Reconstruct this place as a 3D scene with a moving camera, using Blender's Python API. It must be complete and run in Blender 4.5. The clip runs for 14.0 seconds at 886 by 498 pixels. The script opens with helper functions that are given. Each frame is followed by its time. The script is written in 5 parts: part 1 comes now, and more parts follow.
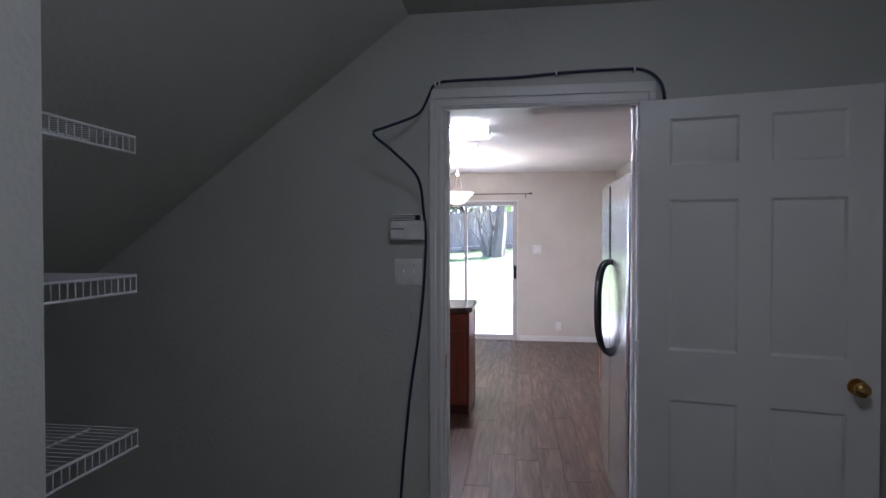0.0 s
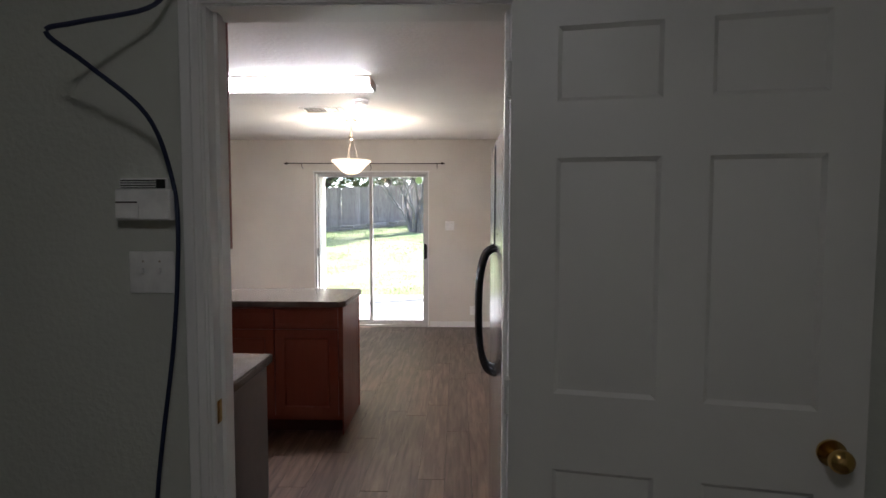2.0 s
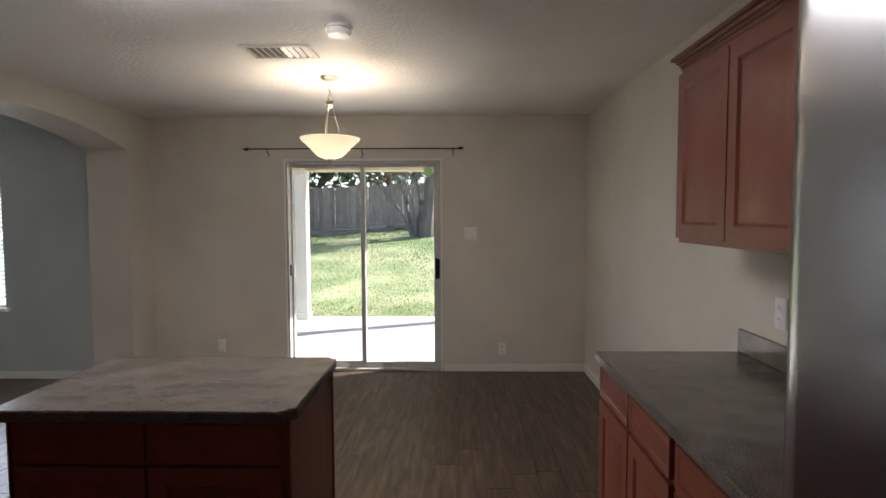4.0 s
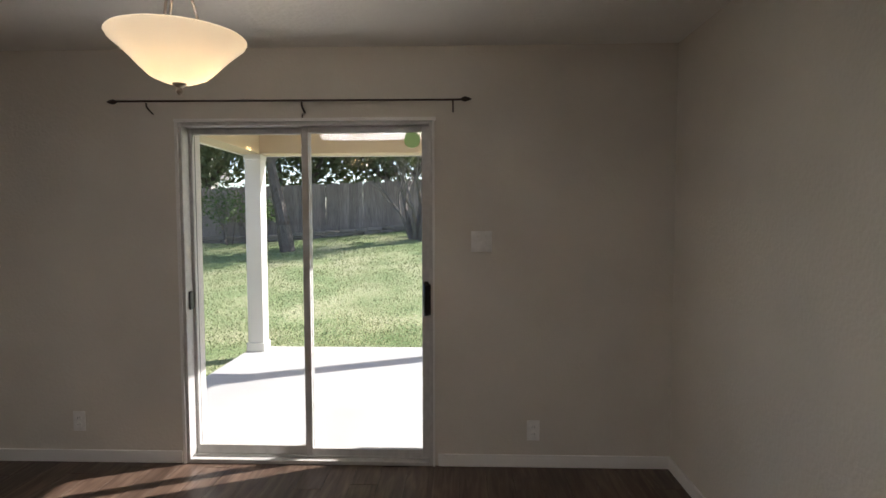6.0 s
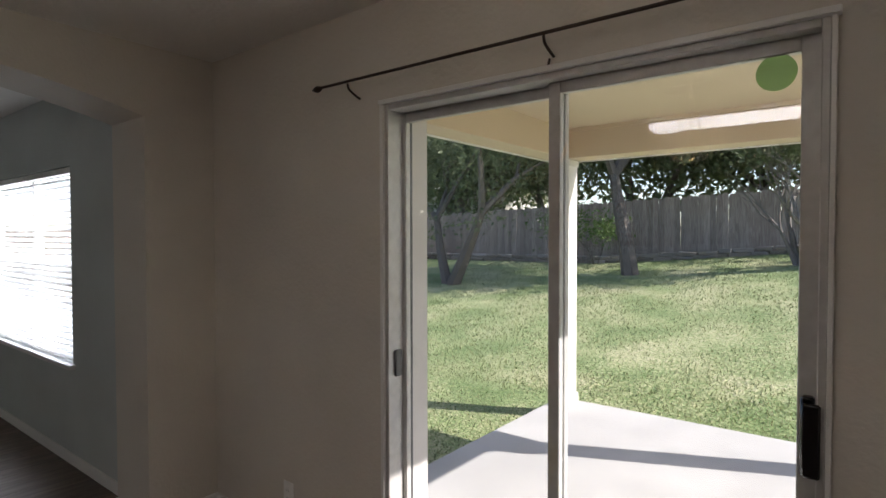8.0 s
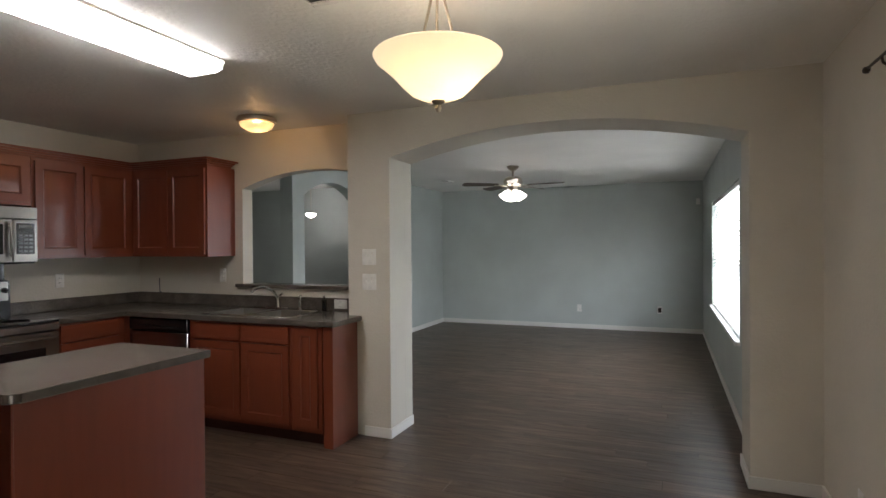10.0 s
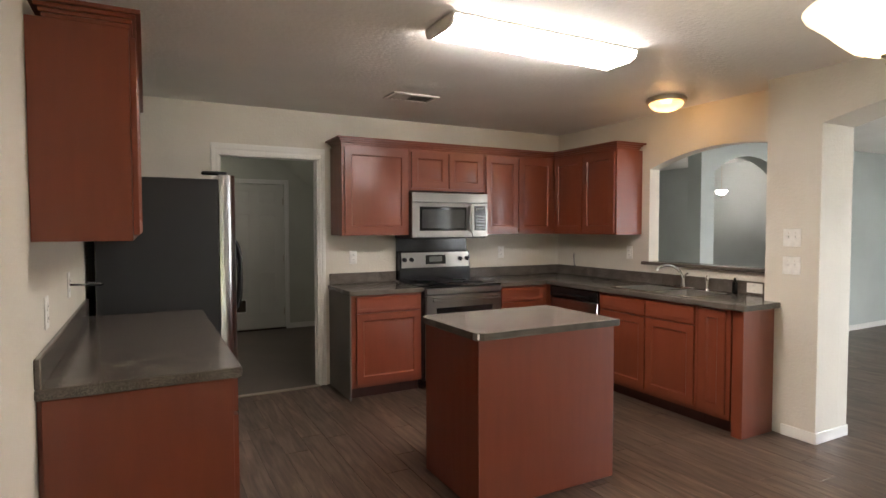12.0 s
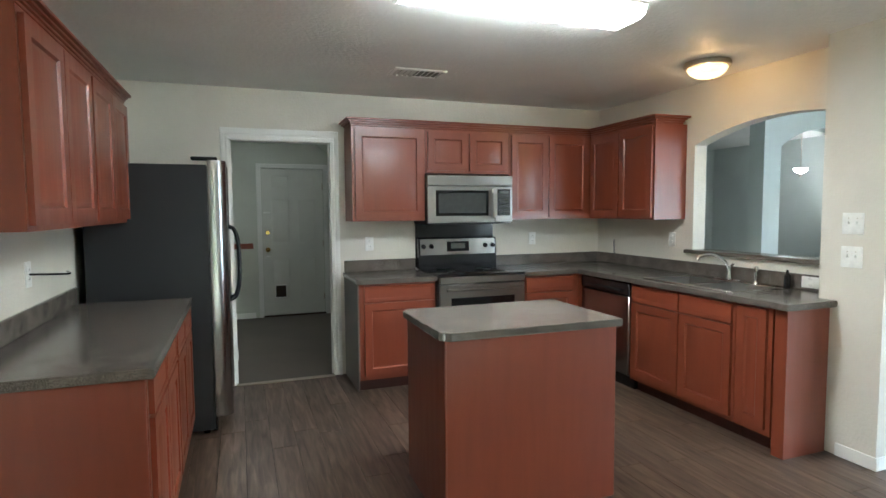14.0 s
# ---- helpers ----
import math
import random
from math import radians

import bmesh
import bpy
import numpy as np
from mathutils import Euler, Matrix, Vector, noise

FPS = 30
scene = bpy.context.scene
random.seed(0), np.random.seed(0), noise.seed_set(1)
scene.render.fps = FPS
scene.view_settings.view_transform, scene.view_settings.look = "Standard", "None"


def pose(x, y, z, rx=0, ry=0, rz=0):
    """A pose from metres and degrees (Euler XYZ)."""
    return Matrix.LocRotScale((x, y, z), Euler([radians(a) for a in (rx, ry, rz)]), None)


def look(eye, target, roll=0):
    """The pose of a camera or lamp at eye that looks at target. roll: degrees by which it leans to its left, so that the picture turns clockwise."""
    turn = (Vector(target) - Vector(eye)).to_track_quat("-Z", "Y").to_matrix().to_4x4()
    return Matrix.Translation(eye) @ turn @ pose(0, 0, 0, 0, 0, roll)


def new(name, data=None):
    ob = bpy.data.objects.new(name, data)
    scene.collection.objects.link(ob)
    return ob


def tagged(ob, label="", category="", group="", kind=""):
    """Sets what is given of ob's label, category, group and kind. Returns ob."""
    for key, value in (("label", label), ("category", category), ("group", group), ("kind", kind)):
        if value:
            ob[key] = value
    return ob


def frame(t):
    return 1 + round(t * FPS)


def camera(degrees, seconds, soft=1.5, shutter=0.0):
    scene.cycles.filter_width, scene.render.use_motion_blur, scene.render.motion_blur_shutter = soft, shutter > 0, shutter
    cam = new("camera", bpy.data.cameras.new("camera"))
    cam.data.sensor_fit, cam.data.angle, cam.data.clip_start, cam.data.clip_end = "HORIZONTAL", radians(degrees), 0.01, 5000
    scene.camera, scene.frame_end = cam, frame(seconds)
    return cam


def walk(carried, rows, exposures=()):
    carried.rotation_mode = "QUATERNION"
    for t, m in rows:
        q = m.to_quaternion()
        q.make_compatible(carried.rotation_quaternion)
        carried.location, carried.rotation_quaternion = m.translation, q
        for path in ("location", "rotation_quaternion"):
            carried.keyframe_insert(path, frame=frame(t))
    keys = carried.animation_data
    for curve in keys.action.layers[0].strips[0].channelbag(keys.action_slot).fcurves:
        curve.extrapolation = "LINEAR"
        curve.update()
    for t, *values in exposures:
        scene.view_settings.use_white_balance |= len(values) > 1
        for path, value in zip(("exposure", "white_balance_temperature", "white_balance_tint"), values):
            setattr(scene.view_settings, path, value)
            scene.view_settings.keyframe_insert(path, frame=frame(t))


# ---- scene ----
cam = camera(77.2, 14.0)
PATH = [
    (0, (0.325, -2.419, 1.47), (0.054, -0.438, 1.439), -0.0),
    (0.5, (0.41, -2.219, 1.479), (0.307, -0.223, 1.424), -0.2),
    (1, (0.567, -1.978, 1.477), (0.525, 0.02, 1.387), -0.2),
    (1.5, (0.669, -1.791, 1.485), (0.63, 0.205, 1.372), -0.3),
    (2, (0.673, -1.498, 1.489), (0.625, 0.498, 1.365), 0.1),
    (2.5, (0.602, -1.056, 1.492), (0.567, 0.94, 1.373), 0.0),
    (3, (0.556, -0.527, 1.524), (0.516, 1.469, 1.412), -0.0),
    (3.2, (0.513, -0.356, 1.499), (0.467, 1.64, 1.39), -0.2),
    (5.3, (0.415, 1.842, 1.535), (0.377, 3.837, 1.396), -0.1),
    (5.5, (0.435, 2.018, 1.51), (0.398, 4.013, 1.385), -0.1),
    (6, (0.466, 2.551, 1.483), (0.401, 4.546, 1.369), -0.1),
    (6.5, (0.426, 3.038, 1.498), (0.318, 5.032, 1.382), -0.0),
    (7, (0.389, 3.478, 1.508), (0.078, 5.45, 1.4), -0.1),
    (7.5, (0.362, 3.82, 1.499), (-0.349, 5.687, 1.412), -0.1),
    (7.7, (0.352, 3.953, 1.513), (-0.56, 5.732, 1.443), -0.1),
    (9.8, (1.179, 4.919, 1.46), (-0.728, 4.316, 1.444), -0.4),
    (10, (1.205, 4.972, 1.447), (-0.649, 4.222, 1.435), -0.4),
    (10.5, (1.265, 5.053, 1.457), (-0.386, 3.924, 1.43), -0.2),
    (11, (1.299, 5.061, 1.441), (-0.104, 3.637, 1.394), -0.1),
    (11.5, (1.328, 5.062, 1.438), (0.143, 3.453, 1.371), -0.2),
    (12, (1.362, 5.072, 1.442), (0.421, 3.309, 1.362), -0.1),
    (12.5, (1.38, 5.06, 1.433), (0.671, 3.192, 1.351), -0.1),
    (13, (1.311, 5.053, 1.448), (0.779, 3.128, 1.349), -0.2),
    (13.5, (1.042, 5.023, 1.448), (0.538, 3.092, 1.321), -0.4),
    (14, (0.758, 5.017, 1.457), (0.072, 3.143, 1.317), -0.4),
]
EXPOSURES = [(0.0, 3.15, 5200, 27), (0.5, 3.2, 5400, 25), (1.5, 2.95, 5750, 22), (3.0, 2.05, 6000, 19), (5.3, 1.3, 6200, 18), (7.7, 0.85, 6200, 20), (9.8, 1.6, 6300, 15), (11.0, 2.1, 6400, 15), (12.0, 2.75, 6700, 17), (12.5, 2.95, 6400, 14), (14.0, 3.1, 5600, 3)]
walk(cam, [(t, look(eye, target, roll)) for t, eye, target, roll in PATH], EXPOSURES)

# ---- world, sun and exposure ----
world = bpy.data.worlds.new("sky")
scene.world = world
world.use_nodes = True
wn = world.node_tree.nodes
sky = wn.new("ShaderNodeTexSky")
sky.sky_type = 'NISHITA'
sky.sun_disc = False
SUN_DIR = Vector((0.89, 0.40, 0.79)).normalized()
sky.sun_elevation = math.asin(SUN_DIR.z)
sky.sun_rotation = math.atan2(SUN_DIR.x, SUN_DIR.y)
world.node_tree.links.new(sky.outputs[0], wn["Background"].inputs[0])
wn["Background"].inputs[1].default_value = 0.15
sun_data = bpy.data.lights.new("sun", 'SUN')
sun_data.energy, sun_data.angle, sun_data.color = 5.0, radians(0.5), (1.0, 0.95, 0.86)
sun = new("sun", sun_data)
sun.matrix_world = look(SUN_DIR * 30, (0, 0, 0))

FLUORESCENT = 7.0
BULB = 2.2

# ---- materials ----
def mat_base(name, rough=0.5, metal=0.0, spec=0.5):
    m = bpy.data.materials.new(name)
    m.use_nodes = True
    b = m.node_tree.nodes["Principled BSDF"]
    b.inputs["Roughness"].default_value = rough
    b.inputs["Metallic"].default_value = metal
    b.inputs["Specular IOR Level"].default_value = spec
    return m, m.node_tree.nodes, m.node_tree.links, b


def ramp(nodes, stops):
    r = nodes.new("ShaderNodeValToRGB")
    while len(r.color_ramp.elements) < len(stops):
        r.color_ramp.elements.new(0.5)
    for e, (p, c) in zip(r.color_ramp.elements, stops):
        e.position, e.color = p, (*c, 1)
    return r


def painted(name, col, rough=0.55, scale=55.0, bump=0.12, stain=0.06, spec=0.4, detail=3.0):
    """Paint: faint stains on a large scale, roller or spray texture on a small one."""
    m, n, l, b = mat_base(name, rough, 0, spec)
    tc = n.new("ShaderNodeTexCoord")
    big = n.new("ShaderNodeTexNoise")
    big.inputs["Scale"].default_value, big.inputs["Detail"].default_value = 1.7, 4
    lo = tuple(c * (1 - stain) for c in col)
    hi = tuple(min(1, c * (1 + stain)) for c in col)
    r = ramp(n, [(0.3, lo), (0.7, hi)])
    fine = n.new("ShaderNodeTexNoise")
    fine.inputs["Scale"].default_value, fine.inputs["Detail"].default_value = scale, detail
    bp = n.new("ShaderNodeBump")
    bp.inputs["Strength"].default_value, bp.inputs["Distance"].default_value = bump, 0.01
    for t in (big, fine):
        l.new(tc.outputs["Object"], t.inputs["Vector"])
    l.new(big.outputs[0], r.inputs[0])
    l.new(r.outputs[0], b.inputs["Base Color"])
    l.new(fine.outputs[0], bp.inputs["Height"])
    l.new(bp.outputs[0], b.inputs["Normal"])
    return m


def wood(name, dark, mid, light, axis=2, rough=0.32, per_object=0.0, stretch=14.0, scale=3.0, coat=0.15, relief=0.12):
    """Wood with grain along one axis; per_object shifts tone from piece to piece."""
    m, n, l, b = mat_base(name, rough)
    tc = n.new("ShaderNodeTexCoord")
    mp = n.new("ShaderNodeMapping")
    s = [stretch] * 3
    s[axis] = 1.0
    mp.inputs["Scale"].default_value = s
    info = n.new("ShaderNodeObjectInfo")
    shift = n.new("ShaderNodeVectorMath")
    shift.operation = 'MULTIPLY_ADD'
    comb = n.new("ShaderNodeCombineXYZ")
    for i in range(3):
        l.new(info.outputs["Random"], comb.inputs[i])
    shift.inputs[1].default_value = (37, 23, 51)
    l.new(comb.outputs[0], shift.inputs[0])
    l.new(tc.outputs["Object"], shift.inputs[2])
    l.new(shift.outputs[0], mp.inputs[0])
    g = n.new("ShaderNodeTexNoise")
    g.inputs["Scale"].default_value, g.inputs["Detail"].default_value = scale, 8
    g.inputs["Distortion"].default_value = 0.7
    l.new(mp.outputs[0], g.inputs["Vector"])
    r = ramp(n, [(0.28, dark), (0.5, mid), (0.74, light)])
    l.new(g.outputs[0], r.inputs[0])
    hsv = n.new("ShaderNodeHueSaturation")
    if per_object:
        mr = n.new("ShaderNodeMapRange")
        mr.inputs[3].default_value, mr.inputs[4].default_value = 1 - per_object, 1 + per_object
        l.new(info.outputs["Random"], mr.inputs[0])
        l.new(mr.outputs[0], hsv.inputs["Value"])
    l.new(r.outputs[0], hsv.inputs["Color"])
    l.new(hsv.outputs[0], b.inputs["Base Color"])
    rr = n.new("ShaderNodeMapRange")
    rr.inputs[3].default_value, rr.inputs[4].default_value = rough + 0.12, rough - 0.06
    l.new(g.outputs[0], rr.inputs[0])
    l.new(rr.outputs[0], b.inputs["Roughness"])
    bp = n.new("ShaderNodeBump")
    bp.inputs["Strength"].default_value, bp.inputs["Distance"].default_value = relief, 0.004
    l.new(g.outputs[0], bp.inputs["Height"])
    l.new(bp.outputs[0], b.inputs["Normal"])
    b.inputs["Coat Weight"].default_value = coat
    b.inputs["Coat Roughness"].default_value = 0.25
    return m


def speckled(name, a, c, rough=0.3, scale=260.0):
    m, n, l, b = mat_base(name, rough)
    tc = n.new("ShaderNodeTexCoord")
    v = n.new("ShaderNodeTexNoise")
    v.inputs["Scale"].default_value, v.inputs["Detail"].default_value = scale, 2
    w = n.new("ShaderNodeTexNoise")
    w.inputs["Scale"].default_value, w.inputs["Detail"].default_value = 9, 5
    mx = n.new("ShaderNodeMath")
    mx.operation = 'MULTIPLY_ADD'
    mx.inputs[1].default_value = 0.35
    r = ramp(n, [(0.46, a), (0.6, tuple((x + y) / 2 for x, y in zip(a, c))), (0.78, c)])
    for t in (v, w):
        l.new(tc.outputs["Object"], t.inputs["Vector"])
    l.new(w.outputs[0], mx.inputs[0])
    half = n.new("ShaderNodeMath")
    half.operation = 'MULTIPLY'
    half.inputs[1].default_value = 0.75
    l.new(v.outputs[0], half.inputs[0])
    l.new(half.outputs[0], mx.inputs[2])
    l.new(mx.outputs[0], r.inputs[0])
    l.new(r.outputs[0], b.inputs["Base Color"])
    return m


def brushed(name, col, rough=0.28, axis=0):
    """Brushed steel: fine streaks along an axis in gloss and relief."""
    m, n, l, b = mat_base(name, rough, 1.0)
    b.inputs["Base Color"].default_value = (*col, 1)
    tc = n.new("ShaderNodeTexCoord")
    mp = n.new("ShaderNodeMapping")
    s = [260.0] * 3
    s[axis] = 3.0
    mp.inputs["Scale"].default_value = s
    g = n.new("ShaderNodeTexNoise")
    g.inputs["Scale"].default_value, g.inputs["Detail"].default_value = 1.0, 3
    mr = n.new("ShaderNodeMapRange")
    mr.inputs[3].default_value, mr.inputs[4].default_value = rough - 0.07, rough + 0.1
    l.new(tc.outputs["Object"], mp.inputs[0])
    l.new(mp.outputs[0], g.inputs["Vector"])
    l.new(g.outputs[0], mr.inputs[0])
    l.new(mr.outputs[0], b.inputs["Roughness"])
    return m


def plain(name, col, rough=0.45, metal=0.0, spec=0.5):
    m, n, l, b = mat_base(name, rough, metal, spec)
    tc = n.new("ShaderNodeTexCoord")
    g = n.new("ShaderNodeTexNoise")
    g.inputs["Scale"].default_value, g.inputs["Detail"].default_value = 22, 4
    r = ramp(n, [(0.3, tuple(c * 0.9 for c in col)), (0.7, tuple(min(1, c * 1.08) for c in col))])
    l.new(tc.outputs["Object"], g.inputs["Vector"])
    l.new(g.outputs[0], r.inputs[0])
    l.new(r.outputs[0], b.inputs["Base Color"])
    mr = n.new("ShaderNodeMapRange")
    mr.inputs[3].default_value, mr.inputs[4].default_value = max(0.02, rough - 0.05), min(1, rough + 0.08)
    l.new(g.outputs[0], mr.inputs[0])
    l.new(mr.outputs[0], b.inputs["Roughness"])
    return m


def glowing(name, col, strength, base=(0.85, 0.84, 0.8)):
    m, n, l, b = mat_base(name, 0.35)
    b.inputs["Base Color"].default_value = (*base, 1)
    b.inputs["Emission Color"].default_value = (*col, 1)
    b.inputs["Emission Strength"].default_value = strength
    return m


def lamp_glass(name, col, strength, through_weight, clear=0.0, base=(0.8, 0.74, 0.6)):
    """Frosted lamp glass: a weak glow of its own, the bulb's light shining through, and some clear passage."""
    m = glowing(name, col, strength, base)
    n, l = m.node_tree.nodes, m.node_tree.links
    b = n["Principled BSDF"]
    t = n.new("ShaderNodeBsdfTranslucent")
    t.inputs[0].default_value = (*col, 1)
    mix = n.new("ShaderNodeMixShader")
    mix.inputs[0].default_value = through_weight
    l.new(b.outputs[0], mix.inputs[1])
    l.new(t.outputs[0], mix.inputs[2])
    last = mix
    if clear:
        tr = n.new("ShaderNodeBsdfTransparent")
        tr.inputs[0].default_value = (*col, 1)
        last = n.new("ShaderNodeMixShader")
        last.inputs[0].default_value = clear
        l.new(mix.outputs[0], last.inputs[1])
        l.new(tr.outputs[0], last.inputs[2])
    l.new(last.outputs[0], n["Material Output"].inputs[0])
    return m


def glass(name, tint=(1, 1, 1), rough=0.0):
    m, n, l, b = mat_base(name, rough)
    n.remove(b)
    tr = n.new("ShaderNodeBsdfTransparent")
    gl = n.new("ShaderNodeBsdfGlossy")
    tr.inputs[0].default_value = (*tint, 1)
    gl.inputs["Roughness"].default_value = 0.01
    lw = n.new("ShaderNodeLayerWeight")
    lw.inputs[0].default_value = 0.5
    pw = n.new("ShaderNodeMath")
    pw.operation = 'POWER'
    pw.inputs[1].default_value = 4.5
    fr = n.new("ShaderNodeMapRange")
    fr.inputs[3].default_value, fr.inputs[4].default_value = 0.035, 0.7
    l.new(lw.outputs["Facing"], pw.inputs[0])
    l.new(pw.outputs[0], fr.inputs[0])
    mix = n.new("ShaderNodeMixShader")
    l.new(fr.outputs[0], mix.inputs[0])
    l.new(tr.outputs[0], mix.inputs[1])
    l.new(gl.outputs[0], mix.inputs[2])
    l.new(mix.outputs[0], n["Material Output"].inputs[0])
    return m


def leafy(name, a, c, translucent=0.35):
    m, n, l, b = mat_base(name, 0.55)
    g = n.new("ShaderNodeNewGeometry")
    r = ramp(n, [(0.0, a), (1.0, c)])
    l.new(g.outputs["Random Per Island"], r.inputs[0])
    l.new(r.outputs[0], b.inputs["Base Color"])
    t = n.new("ShaderNodeBsdfTranslucent")
    l.new(r.outputs[0], t.inputs[0])
    mix = n.new("ShaderNodeMixShader")
    mix.inputs[0].default_value = translucent
    l.new(b.outputs[0], mix.inputs[1])
    l.new(t.outputs[0], mix.inputs[2])
    l.new(mix.outputs[0], n["Material Output"].inputs[0])
    return m


M_WALL = painted("beige_wall_paint", (0.66, 0.62, 0.54), 0.55, 60, 0.25)
M_LIVING = painted("blue_grey_wall_paint", (0.50, 0.54, 0.515), 0.42, 60, 0.2)
M_UTIL = painted("utility_wall_paint", (0.55, 0.56, 0.49), 0.5, 60, 0.25)
M_CEIL = painted("textured_ceiling_paint", (0.86, 0.85, 0.81), 0.6, 38, 0.45, 0.04, detail=5)
M_TRIM = painted("white_trim_paint", (0.78, 0.77, 0.73), 0.35, 20, 0.04, 0.04)
M_DOOR = painted("white_door_paint", (0.66, 0.65, 0.595), 0.4, 30, 0.06, 0.04)
M_PLATE = plain("white_plastic", (0.82, 0.81, 0.77), 0.35)
M_CHERRY = wood("cherry_wood", (0.186, 0.0415, 0.0186), (0.197, 0.0448, 0.0202), (0.208, 0.0483, 0.0218), 2, 0.34, 0.06, 9, 2.2, 0.25, 0.03)
M_CHERRY_H = wood("cherry_wood_rail", (0.186, 0.0415, 0.0186), (0.197, 0.0448, 0.0202), (0.208, 0.0483, 0.0218), 0, 0.34, 0.06, 9, 2.2, 0.25, 0.03)
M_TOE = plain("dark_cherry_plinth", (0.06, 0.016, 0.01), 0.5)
M_GREYSIDE = plain("grey_laminate_side", (0.16, 0.145, 0.13), 0.45)
M_COUNTER = speckled("dark_laminate", (0.078, 0.066, 0.057), (0.21, 0.185, 0.155), 0.2)
M_PLANK = wood("brown_vinyl_plank", (0.040, 0.024, 0.015), (0.086, 0.055, 0.037), (0.150, 0.103, 0.073), 1, 0.36, 0.22, 11, 3.0, 0.0)
M_FLOORGAP = plain("floor_joint", (0.02, 0.015, 0.012), 0.7)
M_UFLOOR = painted("grey_vinyl_floor", (0.115, 0.093, 0.075), 0.45, 40, 0.1, 0.12)
M_STEEL = brushed("brushed_steel", (0.27, 0.255, 0.235), 0.3, 0)
M_STEEL_V = brushed("brushed_steel_door", (0.42, 0.42, 0.43), 0.2, 1)
M_SINK = brushed("satin_sink_steel", (0.62, 0.61, 0.59), 0.3, 1)
M_CHROME = plain("chrome", (0.75, 0.75, 0.74), 0.12, 1.0)
M_BLACK = plain("black_enamel", (0.012, 0.012, 0.013), 0.22)
M_BLACKSIDE = painted("black_textured_panel", (0.020, 0.021, 0.023), 0.42, 300, 0.15, 0.1)
M_BLACKGLASS = plain("black_glass", (0.008, 0.008, 0.009), 0.06)
M_OVENGLASS = plain("grey_oven_glass", (0.05, 0.052, 0.05), 0.12)
M_BRASS = plain("polished_brass", (0.62, 0.40, 0.13), 0.18, 1.0)
M_NICKEL = plain("brushed_nickel", (0.50, 0.44, 0.36), 0.32, 1.0)
M_BRONZE = plain("dark_bronze", (0.055, 0.04, 0.03), 0.4, 0.6)
M_CABLE = plain("dark_blue_cable", (0.012, 0.018, 0.05), 0.45)
M_ALU = plain("satin_aluminium", (0.52, 0.51, 0.48), 0.45, 0.15)
M_ALUDARK = plain("dark_aluminium", (0.10, 0.10, 0.10), 0.4, 0.6)
M_GLASS = glass("clear_glass", (0.97, 0.98, 0.975))
M_TUBE = glowing("lit_diffuser", (1.0, 0.97, 0.90), FLUORESCENT)
M_BOWL = lamp_glass("lit_alabaster_glass", (1.0, 0.89, 0.68), 0.15, 0.2)
M_FLUSH = lamp_glass("lit_flush_glass", (1.0, 0.76, 0.45), 0.22, 0.03, 0.5)
# entry pendant glass, and the glow added for the lit entry ceiling
M_ENTRY = glowing("lit_entry_glass_and_patch", (1.0, 0.96, 0.90), 4.5)
M_UTILITY_BULB = glowing("lit_utility_glass", (1.0, 0.98, 0.90), 4.2)
M_FANLIGHT = glowing("lit_fan_glass", (1.0, 0.93, 0.82), BULB)
M_CONCRETE = painted("patio_concrete", (0.44, 0.43, 0.405), 0.8, 90, 0.2, 0.1)
M_SOFFIT = painted("tan_soffit_paint", (0.58, 0.47, 0.33), 0.6, 40, 0.08, 0.05)
M_POST = painted("white_post_paint", (0.72, 0.70, 0.65), 0.5, 30, 0.05, 0.06)
M_FENCE = wood("weathered_fence_wood", (0.18, 0.145, 0.12), (0.29, 0.24, 0.205), (0.40, 0.345, 0.30), 2, 0.75, 0.22, 12, 4, 0.0)
M_BARK = wood("tree_bark", (0.05, 0.04, 0.032), (0.12, 0.10, 0.082), (0.22, 0.19, 0.16), 2, 0.85, 0.1, 7, 6, 0.0)
M_PALEBARK = wood("pale_bark", (0.10, 0.09, 0.075), (0.17, 0.15, 0.13), (0.25, 0.22, 0.195), 2, 0.8, 0.1, 7, 6, 0.0)
M_LEAF = leafy("oak_leaves", (0.075, 0.105, 0.045), (0.20, 0.23, 0.115), 0.5)
M_LEAF2 = leafy("shrub_leaves", (0.05, 0.10, 0.02), (0.15, 0.22, 0.06))
M_GRASSBLADE = leafy("grass_blades", (0.12, 0.17, 0.06), (0.34, 0.35, 0.19))
M_STONE = painted("edging_stone", (0.24, 0.21, 0.18), 0.85, 30, 0.5, 0.25)
M_BRICK = painted("neighbour_wall", (0.55, 0.52, 0.48), 0.8, 20, 0.2, 0.1)
M_SHINGLE = painted("neighbour_roof", (0.20, 0.19, 0.18), 0.9, 15, 0.4, 0.2)
M_BLIND = plain("white_blind_slat", (0.85, 0.85, 0.83), 0.4)
M_GREENDISC = leafy("green_sticker", (0.60, 0.76, 0.46), (0.63, 0.78, 0.49), 0.7)
M_BLADE = wood("fan_blade_wood", (0.03, 0.018, 0.012), (0.06, 0.035, 0.022), (0.09, 0.055, 0.035), 0, 0.4)
M_DISPLAY = plain("grey_display", (0.07, 0.075, 0.06), 0.3)
M_WIRE = plain("white_coated_wire", (0.66, 0.66, 0.64), 0.4)


